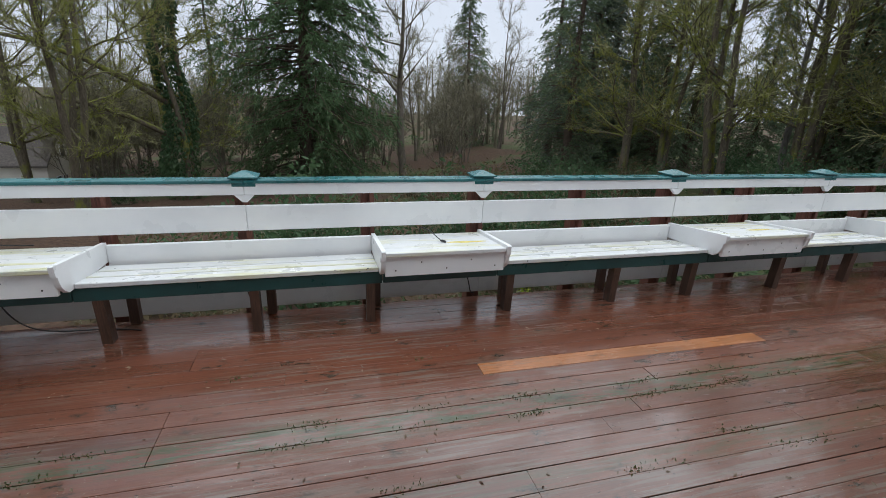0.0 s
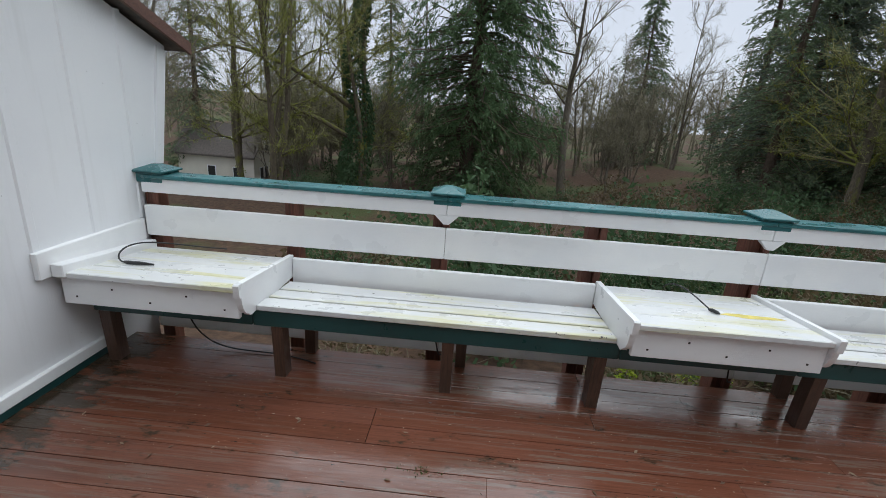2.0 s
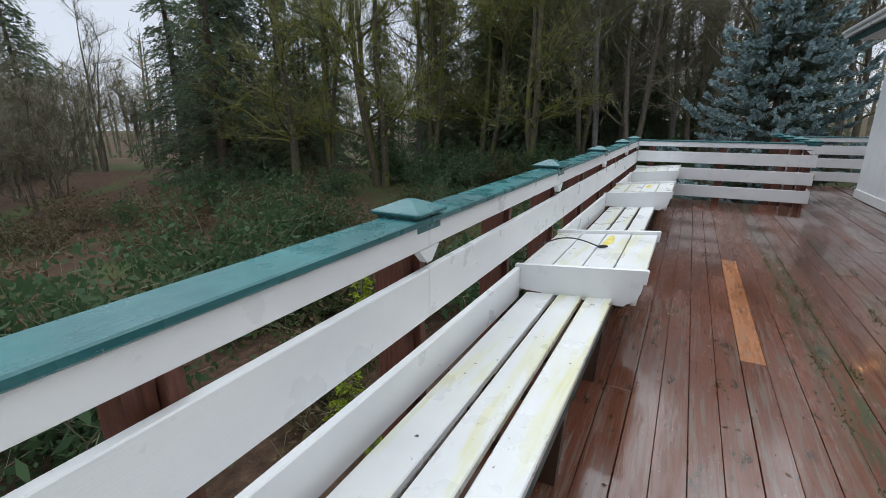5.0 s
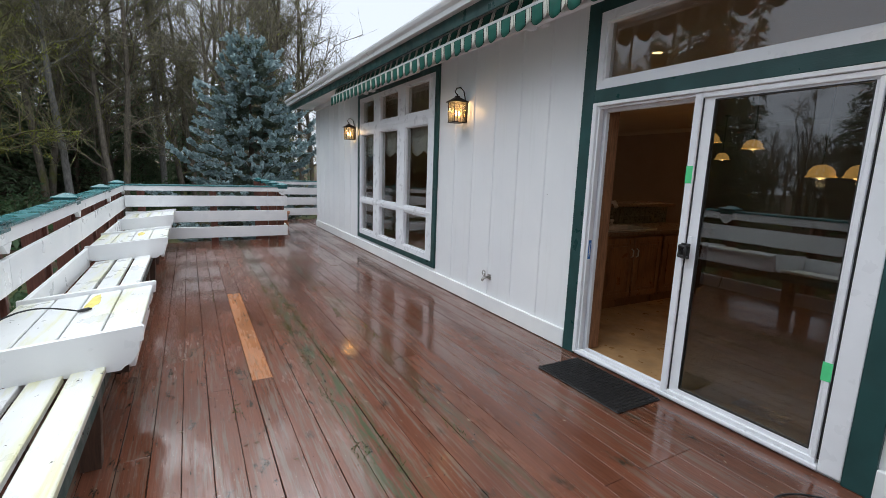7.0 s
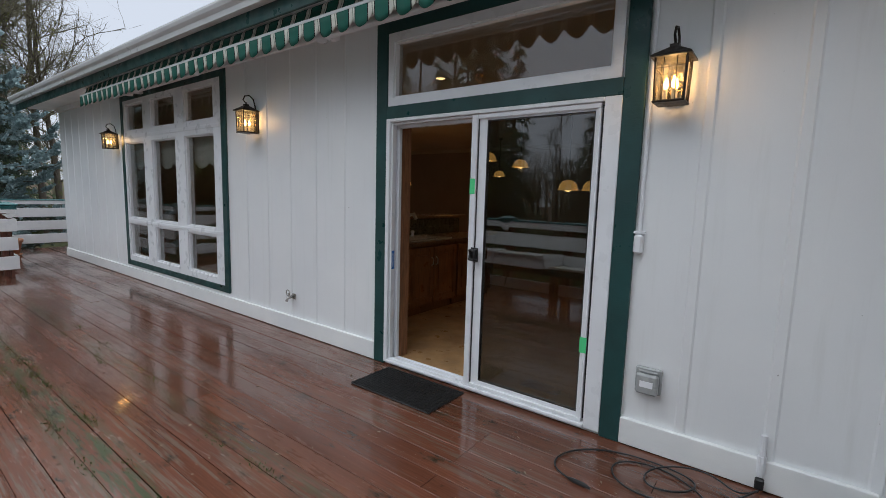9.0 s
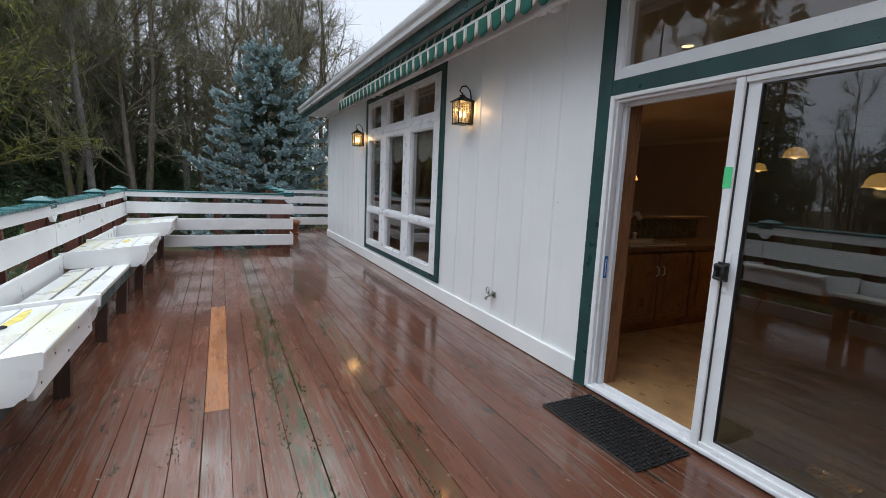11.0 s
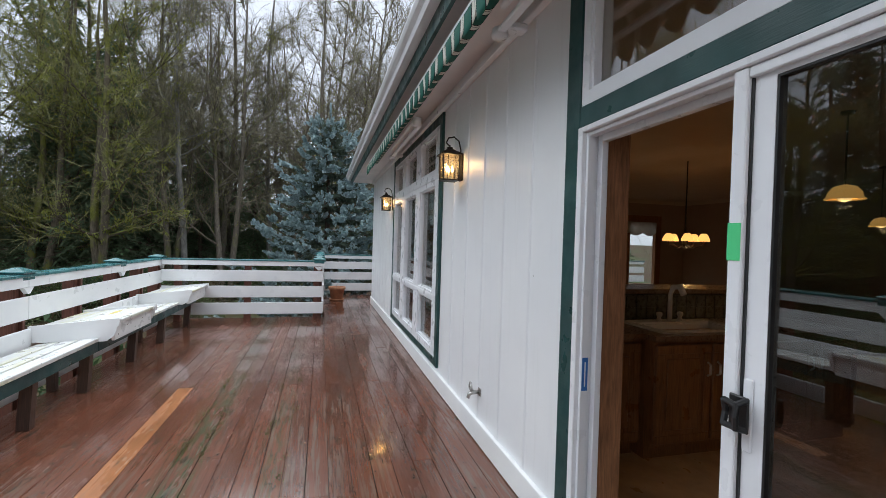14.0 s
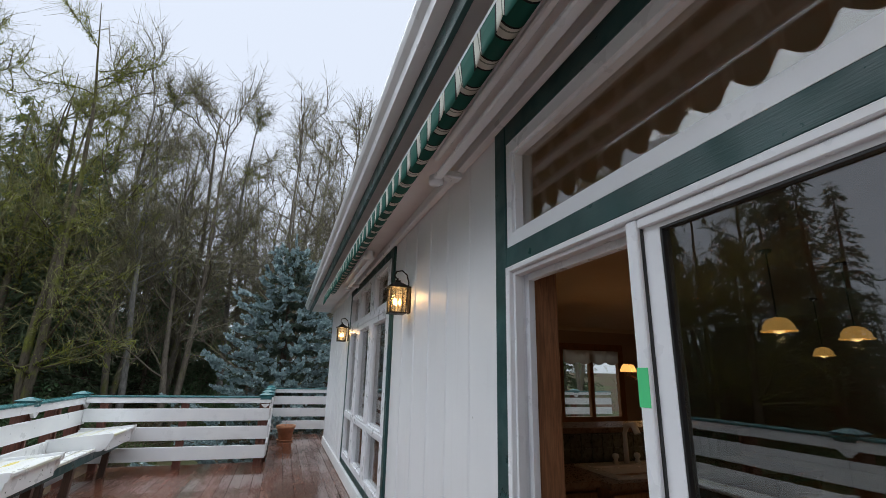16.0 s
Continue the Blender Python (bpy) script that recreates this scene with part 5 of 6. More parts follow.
class Tubes:
    """Fast round bars for branches, gathered as arrays."""

    def __init__(self):
        self.v, self.f, self.n = [], [], 0

    def bar(self, pts, radii, sides):
        pts = np.asarray(pts, float)
        m = len(pts)
        d = np.gradient(pts, axis=0)
        d /= np.linalg.norm(d, axis=1)[:, None] + 1e-9
        ref = np.array((0.31, 0.57, 0.21)) if abs(d[0][2]) > 0.8 else np.array((0.05, 0.1, 1.0))
        a = np.cross(d, ref)
        a /= np.linalg.norm(a, axis=1)[:, None] + 1e-9
        b = np.cross(d, a)
        ang = np.arange(sides) * (2 * math.pi / sides)
        ring = a[:, None, :] * np.cos(ang)[None, :, None] + b[:, None, :] * np.sin(ang)[None, :, None]
        self.v.append((pts[:, None, :] + ring * np.asarray(radii)[:, None, None]).reshape(-1, 3))
        i, s = np.meshgrid(np.arange(m - 1), np.arange(sides), indexing="ij")
        p, q = self.n + i * sides + s, self.n + i * sides + (s + 1) % sides
        self.f.append(np.stack([p, q, q + sides, p + sides], -1).reshape(-1, 4))
        self.n += m * sides

    def mesh(self, name, material):
        me = bpy.data.meshes.new(name)
        v, f = np.concatenate(self.v), np.concatenate(self.f)
        me.vertices.add(len(v))
        me.vertices.foreach_set("co", v.astype(np.float32).ravel())
        me.loops.add(f.size)
        me.loops.foreach_set("vertex_index", f.astype(np.int32).ravel())
        me.polygons.add(len(f))
        me.polygons.foreach_set("loop_start", (np.arange(len(f)) * f.shape[1]).astype(np.int32))
        me.polygons.foreach_set("loop_total", np.full(len(f), f.shape[1], np.int32))
        me.polygons.foreach_set("use_smooth", np.ones(len(f), bool))
        me.materials.append(material)
        me.update(calc_edges=True)
        return me


def blades(name, material, base, tip, width, rng, lift=0.0):
    """Leaf blades: pointed lozenges from base to tip (arrays n x 3), width wide, each turned at random."""
    n = len(base)
    d = tip - base
    r = rng.normal(size=(n, 3))
    side_dir = np.cross(d, r)
    side_dir /= np.linalg.norm(side_dir, axis=1)[:, None] + 1e-9
    mid = base + d * 0.45
    w = (width * rng.uniform(0.7, 1.3, n))[:, None]
    v = np.stack([base, mid + side_dir * w, tip, mid - side_dir * w], 1).reshape(-1, 3)
    me = bpy.data.meshes.new(name)
    me.vertices.add(4 * n)
    me.vertices.foreach_set("co", v.astype(np.float32).ravel())
    me.loops.add(4 * n)
    me.loops.foreach_set("vertex_index", np.arange(4 * n, dtype=np.int32))
    me.polygons.add(n)
    me.polygons.foreach_set("loop_start", (np.arange(n) * 4).astype(np.int32))
    me.polygons.foreach_set("loop_total", np.full(n, 4, np.int32))
    me.materials.append(material)
    me.update(calc_edges=True)
    return me


def wander(rng, start, heading, length, steps, bend, up):
    pts, p, h = [start], np.array(start, float), norm(np.array(heading, float))
    for _ in range(steps):
        h = norm(h + rng.normal(size=3) * bend + np.array((0, 0, up)))
        p = p + h * length / steps
        pts.append(p.copy())
    return np.array(pts), h


def along(rng, pts, count):
    """Random places on a bent line."""
    j = rng.uniform(0, len(pts) - 1.001, count)
    i = j.astype(int)
    return pts[i] + (pts[i + 1] - pts[i]) * (j % 1)[:, None]


def bare_tree(seed, height, spread, trunks=1, lean=0.03, first=0.25, limbs=16, thick=0.22, fine=4, rise=0.0):
    """A leafless tree: wood (trunk and limbs), twigs, the finest twig ends and the places where moss grows."""
    rng = np.random.default_rng(seed)
    wood, twig, moss, ends, tips = Tubes(), Tubes(), [], [], []
    for t in range(trunks):
        a = rng.uniform(0, 6.28)
        off = np.array((math.cos(a), math.sin(a), 0)) * (0.35 if trunks > 1 else 0)
        tilt_dir = np.array((math.cos(a) * (lean + 0.07 * (trunks > 1)), math.sin(a) * (lean + 0.07 * (trunks > 1)), 1))
        h = height * rng.uniform(0.8, 1.0) if t else height
        r0 = thick * (0.75 if trunks > 1 else 1)
        pts, _ = wander(rng, off + np.array((0, 0, -0.4)), tilt_dir, h, 14, 0.038, 0.05)
        rad = r0 * (1 - np.linspace(0, 1, 15) ** 1.1) + 0.015
        rad[0] *= 1.35
        wood.bar(pts, rad, 9)
        moss.append(along(rng, pts[:10], 50) + rng.normal(size=(50, 3)) * r0 * 0.6)
        for k in range(limbs // trunks + 2):
            u = rng.uniform(first, 0.97)
            i = u * 14
            b = pts[int(i)] + (pts[min(14, int(i) + 1)] - pts[int(i)]) * (i % 1)
            az = rng.uniform(0, 6.28)
            up = rng.uniform(0.05, 0.75) + 0.45 * u + rise
            ln = spread * (1.05 - 0.55 * u) * rng.uniform(0.55, 1.2)
            lp, _ = wander(rng, b, (math.cos(az), math.sin(az), up), ln, 7, 0.14, 0.03)
            wood.bar(lp, np.linspace(max(0.03, r0 * 0.42 * (1.1 - u)), 0.012, 8), 5)
            moss.append(along(rng, lp, 16))
            for q in range(8):
                j = rng.uniform(1.0, 6.95)
                c = lp[int(j)] + (lp[min(7, int(j) + 1)] - lp[int(j)]) * (j % 1)
                hd = norm(lp[min(7, int(j) + 1)] - lp[int(j)]) + rng.normal(size=3) * 0.55
                hd[2] += 0.25 + rise * 0.5
                sp, _ = wander(rng, c, hd, ln * rng.uniform(0.25, 0.55), 4, 0.14, 0.06)
                wood.bar(sp, np.linspace(0.022, 0.010, 5), 4)
                moss.append(along(rng, sp, 4))
                for w in range(5):
                    hd2 = norm(sp[-1] - sp[0]) + rng.normal(size=3) * 0.85
                    hd2[2] += rise * 0.4
                    tp, _ = wander(rng, sp[rng.integers(1, 5)], hd2, rng.uniform(0.6, 1.3) * spread * 0.14, 2, 0.25, 0.06)
                    twig.bar(tp, (0.012, 0.009, 0.005), 3)
                    e0 = along(rng, tp, fine)
                    ends.append(e0)
                    tips.append(e0 + (norm(tp[-1] - tp[0]) * 0.8 + rng.normal(size=(fine, 3)) * 0.75 + np.array((0, 0, 0.2))) * rng.uniform(0.25, 0.65, (fine, 1)))
    return wood, twig, np.concatenate(moss), np.concatenate(ends), np.concatenate(tips)


def moss_mesh(points, seed, per=10, size=0.10):
    rng = np.random.default_rng(seed)
    base = np.repeat(points, per, 0) + rng.normal(size=(len(points) * per, 3)) * np.array((0.07, 0.07, 0.045))
    tip = base + rng.normal(size=base.shape) * size * 0.6 + np.array((0, 0, -size * 0.7))
    return blades("moss", MAT["moss"], base, tip, size * 0.20, rng)


def conifer(seed, height, radius, name, material, low=0.06, droop=0.35, whorls=34, per=7, spray=0.6, taper=1.0, sub=9, fan=9, upturn=0.0, needle=0.26, width=0.09, hang=0.35):
    """An evergreen: a straight trunk, tiers of boughs, and flat sprays of small blades hanging from them."""
    rng = np.random.default_rng(seed)
    wood = Tubes()
    tp, _ = wander(rng, np.array((0, 0, -0.4)), (rng.normal() * 0.02, rng.normal() * 0.02, 1), height + 0.4, 12, 0.012, 0.05)
    wood.bar(tp, np.linspace(height * 0.016 + 0.05, 0.012, 13), 8)
    base, tip = [], []
    n = 6
    s = np.linspace(0, 1, n)
    for w in range(whorls):
        for _ in range(per):
            u = min(0.985, max(low * 0.6, low + (0.985 - low) * (w + rng.uniform(-1.2, 1.2)) / whorls))
            i = min(11.99, u * 12)
            c = tp[int(i)] + (tp[int(i) + 1] - tp[int(i)]) * (i % 1)
            az = rng.uniform(0, 6.28)
            ln = radius * ((1 - u) ** taper * 0.95 + 0.05) * rng.uniform(0.5, 1.2)
            if u < 0.16:
                ln *= 0.72 + 1.75 * u
            fall = -droop * ln * s ** 1.6 + upturn * ln * s ** 2.6 + 0.12 * ln * s
            wob = rng.normal(size=(n, 3)) * 0.035 * ln
            wob[0] = 0
            pts = c + np.stack([np.cos(az) * ln * s, np.sin(az) * ln * s, fall], 1) + wob
            wood.bar(pts, np.linspace(0.02 + 0.012 * ln, 0.006, n), 3)
            k = max(3, int(sub * (0.4 + ln / radius)))
            j = rng.uniform(0.15, 1.0, k) * (n - 1.001)
            q = pts[j.astype(int)] + (pts[j.astype(int) + 1] - pts[j.astype(int)]) * (j % 1)[:, None]
            out = np.array((math.cos(az), math.sin(az), 0.0))
            lat = np.array((-math.sin(az), math.cos(az), 0.0))
            side = (rng.choice((-1.0, 1.0), k) * rng.uniform(0.3, 1.0, k))[:, None]
            vec = out * rng.uniform(0.35, 1.0, k)[:, None] + lat * side + np.array((0, 0, 1.0)) * rng.uniform(-1.0, 0.25, k)[:, None] * hang
            vec *= spray * rng.uniform(0.6, 1.2, k)[:, None] * (0.5 + 0.5 * min(1, ln / (0.5 * radius)))
            f = np.tile(rng.uniform(0.05, 1.0, fan), k)[:, None]
            vv = np.repeat(vec, fan, 0)
            b = np.repeat(q, fan, 0) + vv * f + np.array((0, 0, -hang * 0.45)) * spray * f ** 2
            m = len(b)
            across = np.cross(vv, (0, 0, 1.0))
            across /= np.linalg.norm(across, axis=1)[:, None] + 1e-9
            d = vv / (np.linalg.norm(vv, axis=1)[:, None] + 1e-9) * 0.65 + across * rng.uniform(-0.9, 0.9, m)[:, None] + np.array((0, 0, 1.0)) * rng.uniform(-0.8, 0.3, m)[:, None] * hang
            base.append(b)
            tip.append(b + d * needle * rng.uniform(0.6, 1.3, m)[:, None])
    fol = blades(name, material, np.concatenate(base), np.concatenate(tip), needle * width, rng)
    return wood, fol


def plant_tree(name, label, meshes, x, y, turn=0.0, size=1.0, group="", z=None):
    """A tree of ready-made meshes, set on the ground."""
    ob = thing(name, label, "tree", group, (x, y, ground_height(x, y) if z is None else z))
    ob.rotation_euler = (0, 0, radians(turn))
    ob.scale = (size, size, size)
    for pname, me in meshes:
        p = part(pname, me, None, ob)
        if pname in ("moss", "crown", "foliage"):
            p["kind"] = "stuff"
    return ob


def bare_set(seed, bark_name, moss_per, **kw):
    wood, twig, pts, ends, tips = bare_tree(seed, **kw)
    fine_mat = MAT["moss_twig" if bark_name == "mossy_bark" else "twig"]
    out = [("trunk", wood.mesh("trunk", MAT[bark_name])), ("crown", twig.mesh("crown", fine_mat)),
           ("foliage", blades("twig_ends", fine_mat, ends, tips, 0.0075, np.random.default_rng(seed + 5)))]
    if moss_per:
        out.append(("moss", moss_mesh(pts, seed + 1, moss_per)))
    return out


# kinds of trees
mossy = [bare_set(21, "mossy_bark", 9, height=19, spread=5.4, trunks=3, limbs=24, thick=0.25, first=0.12, fine=4, rise=0.05),
         bare_set(22, "mossy_bark", 9, height=21, spread=5.0, trunks=2, limbs=24, thick=0.25, first=0.15, fine=4, rise=0.05),
         bare_set(23, "mossy_bark", 9, height=18, spread=5.3, trunks=1, limbs=22, thick=0.26, first=0.15, fine=4, rise=0.05)]
bare = [bare_set(31, "bark", 1, height=17, spread=5.4, trunks=1, limbs=22, thick=0.20, first=0.22, rise=0.20),
        bare_set(32, "bark", 1, height=18, spread=5.0, trunks=2, limbs=24, thick=0.20, first=0.22, rise=0.30),
        bare_set(33, "bark", 1, height=16.5, spread=5.0, trunks=3, limbs=24, thick=0.19, first=0.15, rise=0.35)]
lone = bare_set(35, "bark", 2, height=18, spread=6.8, trunks=1, limbs=17, thick=0.34, first=0.25, fine=3, lean=0.01)
brush = bare_set(36, "bark", 0, height=5.0, spread=2.8, trunks=4, limbs=9, thick=0.05, first=0.10, fine=4, rise=0.6)
pale = bare_set(41, "pale_bark", 2, height=19, spread=2.6, trunks=1, limbs=16, thick=0.15, first=0.35, lean=0.02, fine=3)


def evergreen(seed, height, radius, mat, **kw):
    wood, fol = conifer(seed, height, radius, "crown", MAT[mat], **kw)
    return [("trunk", wood.mesh("trunk", MAT["conifer_bark"])), ("crown", fol)]


firs = [evergreen(51, 24, 4.2, "fir", whorls=40, per=6, spray=0.85, sub=9, fan=9, droop=0.42, low=0.08, needle=0.36, width=0.11, hang=0.8),
        evergreen(52, 21, 3.7, "fir", whorls=36, per=6, spray=0.80, sub=9, fan=9, droop=0.34, low=0.06, needle=0.34, width=0.11, hang=0.7)]
cedar = evergreen(53, 33, 8.0, "cedar", whorls=50, per=9, spray=1.1, sub=18, fan=16, droop=0.50, low=0.02, taper=0.34, upturn=0.15, needle=0.33, width=0.11, hang=1.1)
pine = evergreen(54, 15.5, 4.1, "pine", whorls=42, per=9, spray=0.65, sub=13, fan=14, droop=0.10, low=0.04, upturn=0.14, needle=0.25, width=0.10, hang=0.7)

young_fir = evergreen(56, 19, 6.2, "fir", whorls=38, per=7, spray=1.0, sub=11, fan=10, droop=0.30, low=0.03, needle=0.38, width=0.11, hang=0.7)
thick_fir = evergreen(55, 16, 3.9, "fir", whorls=36, per=7, spray=0.85, sub=10, fan=10, droop=0.34, low=0.03, needle=0.34, width=0.11, hang=0.8)

# the large cedar, the ivy-clad tree and their mossy neighbours beyond the deck
plant_tree("cedar_tree", "large dark green cedar with drooping sprays", cedar, 1.6, 37.5, 20)
ivy_tree = plant_tree("ivy_tree", "mossy bare tree with its trunk wrapped in ivy", mossy[1], -5.6, 31.5, 200, 1.0)
rng = np.random.default_rng(7)
n_ivy = 5200
hz = rng.uniform(0, 1, n_ivy) ** 0.8 * 12.5
ang = rng.uniform(0, 6.28, n_ivy)
rr = (1.15 - 0.055 * hz) * np.sqrt(rng.uniform(0.3, 1, n_ivy))
base = np.stack([rr * np.cos(ang) + 0.25 * np.sin(hz * 0.9), rr * np.sin(ang), hz], 1)
tip = base + np.stack([np.cos(ang) * 0.12, np.sin(ang) * 0.12, -rng.uniform(0.08, 0.22, n_ivy)], 1) + rng.normal(size=(n_ivy, 3)) * 0.06
part("ivy", blades("ivy", MAT["ivy"], base, tip, 0.075, rng), None, ivy_tree, "dark green ivy leaves")

limb = Tubes()
for pts, r in (([(0, 0, 5.6), (-1.6, -1.2, 6.8), (-3.4, -2.2, 7.9), (-5.2, -3.0, 8.6), (-7.0, -3.4, 8.9), (-8.6, -3.9, 8.2)], 0.20),
               ([(-0.4, -0.2, 3.9), (-2.0, -1.4, 5.0), (-3.6, -2.4, 5.7), (-5.2, -3.0, 6.0), (-6.1, -3.1, 6.9)], 0.17)):
    limb.bar(np.array(pts, float), np.linspace(r, 0.04, len(pts)), 7)
part("limb", limb.mesh("limb", MAT["mossy_bark"]), None, ivy_tree, "long moss-covered limbs").rotation_euler = (0, 0, radians(-200))

plant_tree("bare_tree", "bare multi-stemmed tree thick with yellow-green moss", mossy[0], -9.3, 26.0, 75, 1.0, "mossy trees")
plant_tree("bare_tree", "slender dark bare tree forking high up", lone, 9.3, 37.0, 130, 1.0, "bare trees")
plant_tree("fir_tree", "young fir standing far off behind the bare trees", young_fir, 20.2, 55.0, 0, 0.98, "fir trees")
plant_tree("pine_tree", "dense blue-green pine beyond the railing", pine, 21.0, 29.5, 0, 1.12)

rp = random.Random(3)
for x, y, kind, size in ((-12.5, 30.0, 1, 1.0), (-8.0, 38.0, 2, 1.0), (18.6, 21.5, 2, 0.9), (21.0, 17.4, 0, 1.0), (22.6, 15.6, 1, 0.95), (24.5, 13.2, 0, 0.95), (22.6, 9.4, 1, 0.9), (20.0, 20.0, 1, 0.8), (27.0, 12.0, 2, 1.0), (26.5, 17.5, 1, 1.0)):
    plant_tree("bare_tree", "bare maple hung with yellow-green moss", mossy[kind], x, y, rp.uniform(0, 360), size, "mossy trees")
for x, y, kind, size in ((31.2, 10.2, 0, 1.05), (25.4, 8.4, 1, 0.95), (32.0, 6.4, 2, 1.1), (27.5, 2.6, 2, 1.02), (26.0, -0.2, 0, 0.98), (28.5, -3.5, 1, 0.95), (34.0, 1.0, 0, 1.1), (24.0, 5.2, 1, 0.92),
                         (28.5, 6.5, 0, 1.05), (23.0, 1.8, 1, 0.85), (29.0, 11.5, 1, 1.1), (30.0, 0.5, 2, 1.05),
                         (20.9, 46.0, 1, 0.75), (16.5, 50.0, 2, 0.7), (12.5, 48.0, 0, 0.75), (-13.5, 20.5, 0, 0.85), (-11.0, 18.0, 1, 0.8),
                         (-2.0, 42.0, 1, 1.0), (-13.0, 40.0, 2, 1.0), (6.0, 46.0, 2, 0.7), (26.0, 38.0, 2, 0.8), (14.0, 43.0, 1, 0.62), (26.0, -16.0, 1, 0.9), (24.0, -20.5, 2, 0.9), (30.0, -23.0, 0, 0.95)):
    plant_tree("bare_tree", "leafless grey-brown tree with fine twigs", bare[kind], x, y, rp.uniform(0, 360), size, "bare trees")
for x, y, size in ((27.6, 3.9, 1.0), (23.5, 7.0, 0.9), (24.0, 17.0, 0.95)):
    plant_tree("pale_tree", "tall slender tree with pale lichen-covered bark", pale, x, y, rp.uniform(0, 360), size, "pale trees")
for x, y, kind, size in ((27.2, 13.6, 0, 0.66), (35.5, 13.0, 1, 0.62), (38.0, 9.0, 0, 0.55), (39.0, 4.5, 1, 0.60), (40.0, 15.5, 0, 0.65), (27.5, 27.0, 0, 0.70),
                         (20.5, 34.0, 1, 0.85), (36.0, 18.5, 1, 0.80), (30.0, 29.5, 0, 0.75), (-16.0, 44.0, 0, 0.85), (-7.0, 50.0, 1, 0.9), (17.8, 26.2, 1, 0.80), (33.0, 3.0, 1, 0.45), (35.0, 7.0, 0, 0.42), (-20.0, 37.0, 1, 0.9), (24.0, 31.5, 1, 0.9),
                         (31.5, 11.8, 1, 0.5), (30.5, -1.5, 1, 0.42), (33.5, 9.0, 1, 0.5),
                         (30.5, 5.0, 1, 0.46), (32.0, 0.8, 0, 0.40), (29.6, 8.6, 1, 0.52), (29.0, 14.8, 0, 0.72), (25.6, 11.0, 1, 0.55)):
    plant_tree("fir_tree", "tall dark fir in the wood", firs[kind], x, y, rp.uniform(0, 360), size, "fir trees")

for x, y, size in ((33.5, -1.8, 0.80), (35.0, 2.4, 0.65), (34.0, 5.4, 0.68), (36.0, 8.2, 0.75), (34.0, 11.2, 0.8), (32.5, 14.6, 0.75), (29.5, 10.4, 0.7), (23.4, 27.6, 0.85), (33.0, -20.0, 0.9), (22.8, 24.6, 0.72), (34.5, 21.5, 0.85), (30.5, 24.5, 0.75), (25.5, 10.9, 0.85), (28.5, 7.6, 0.5), (30.0, 5.0, 0.42), (27.0, 13.6, 0.8), (28.5, 18.0, 0.8)):
    plant_tree("fir_tree", "thick dark green fir filling the wood's edge", thick_fir, x, y, rp.uniform(0, 360), size, "fir trees")


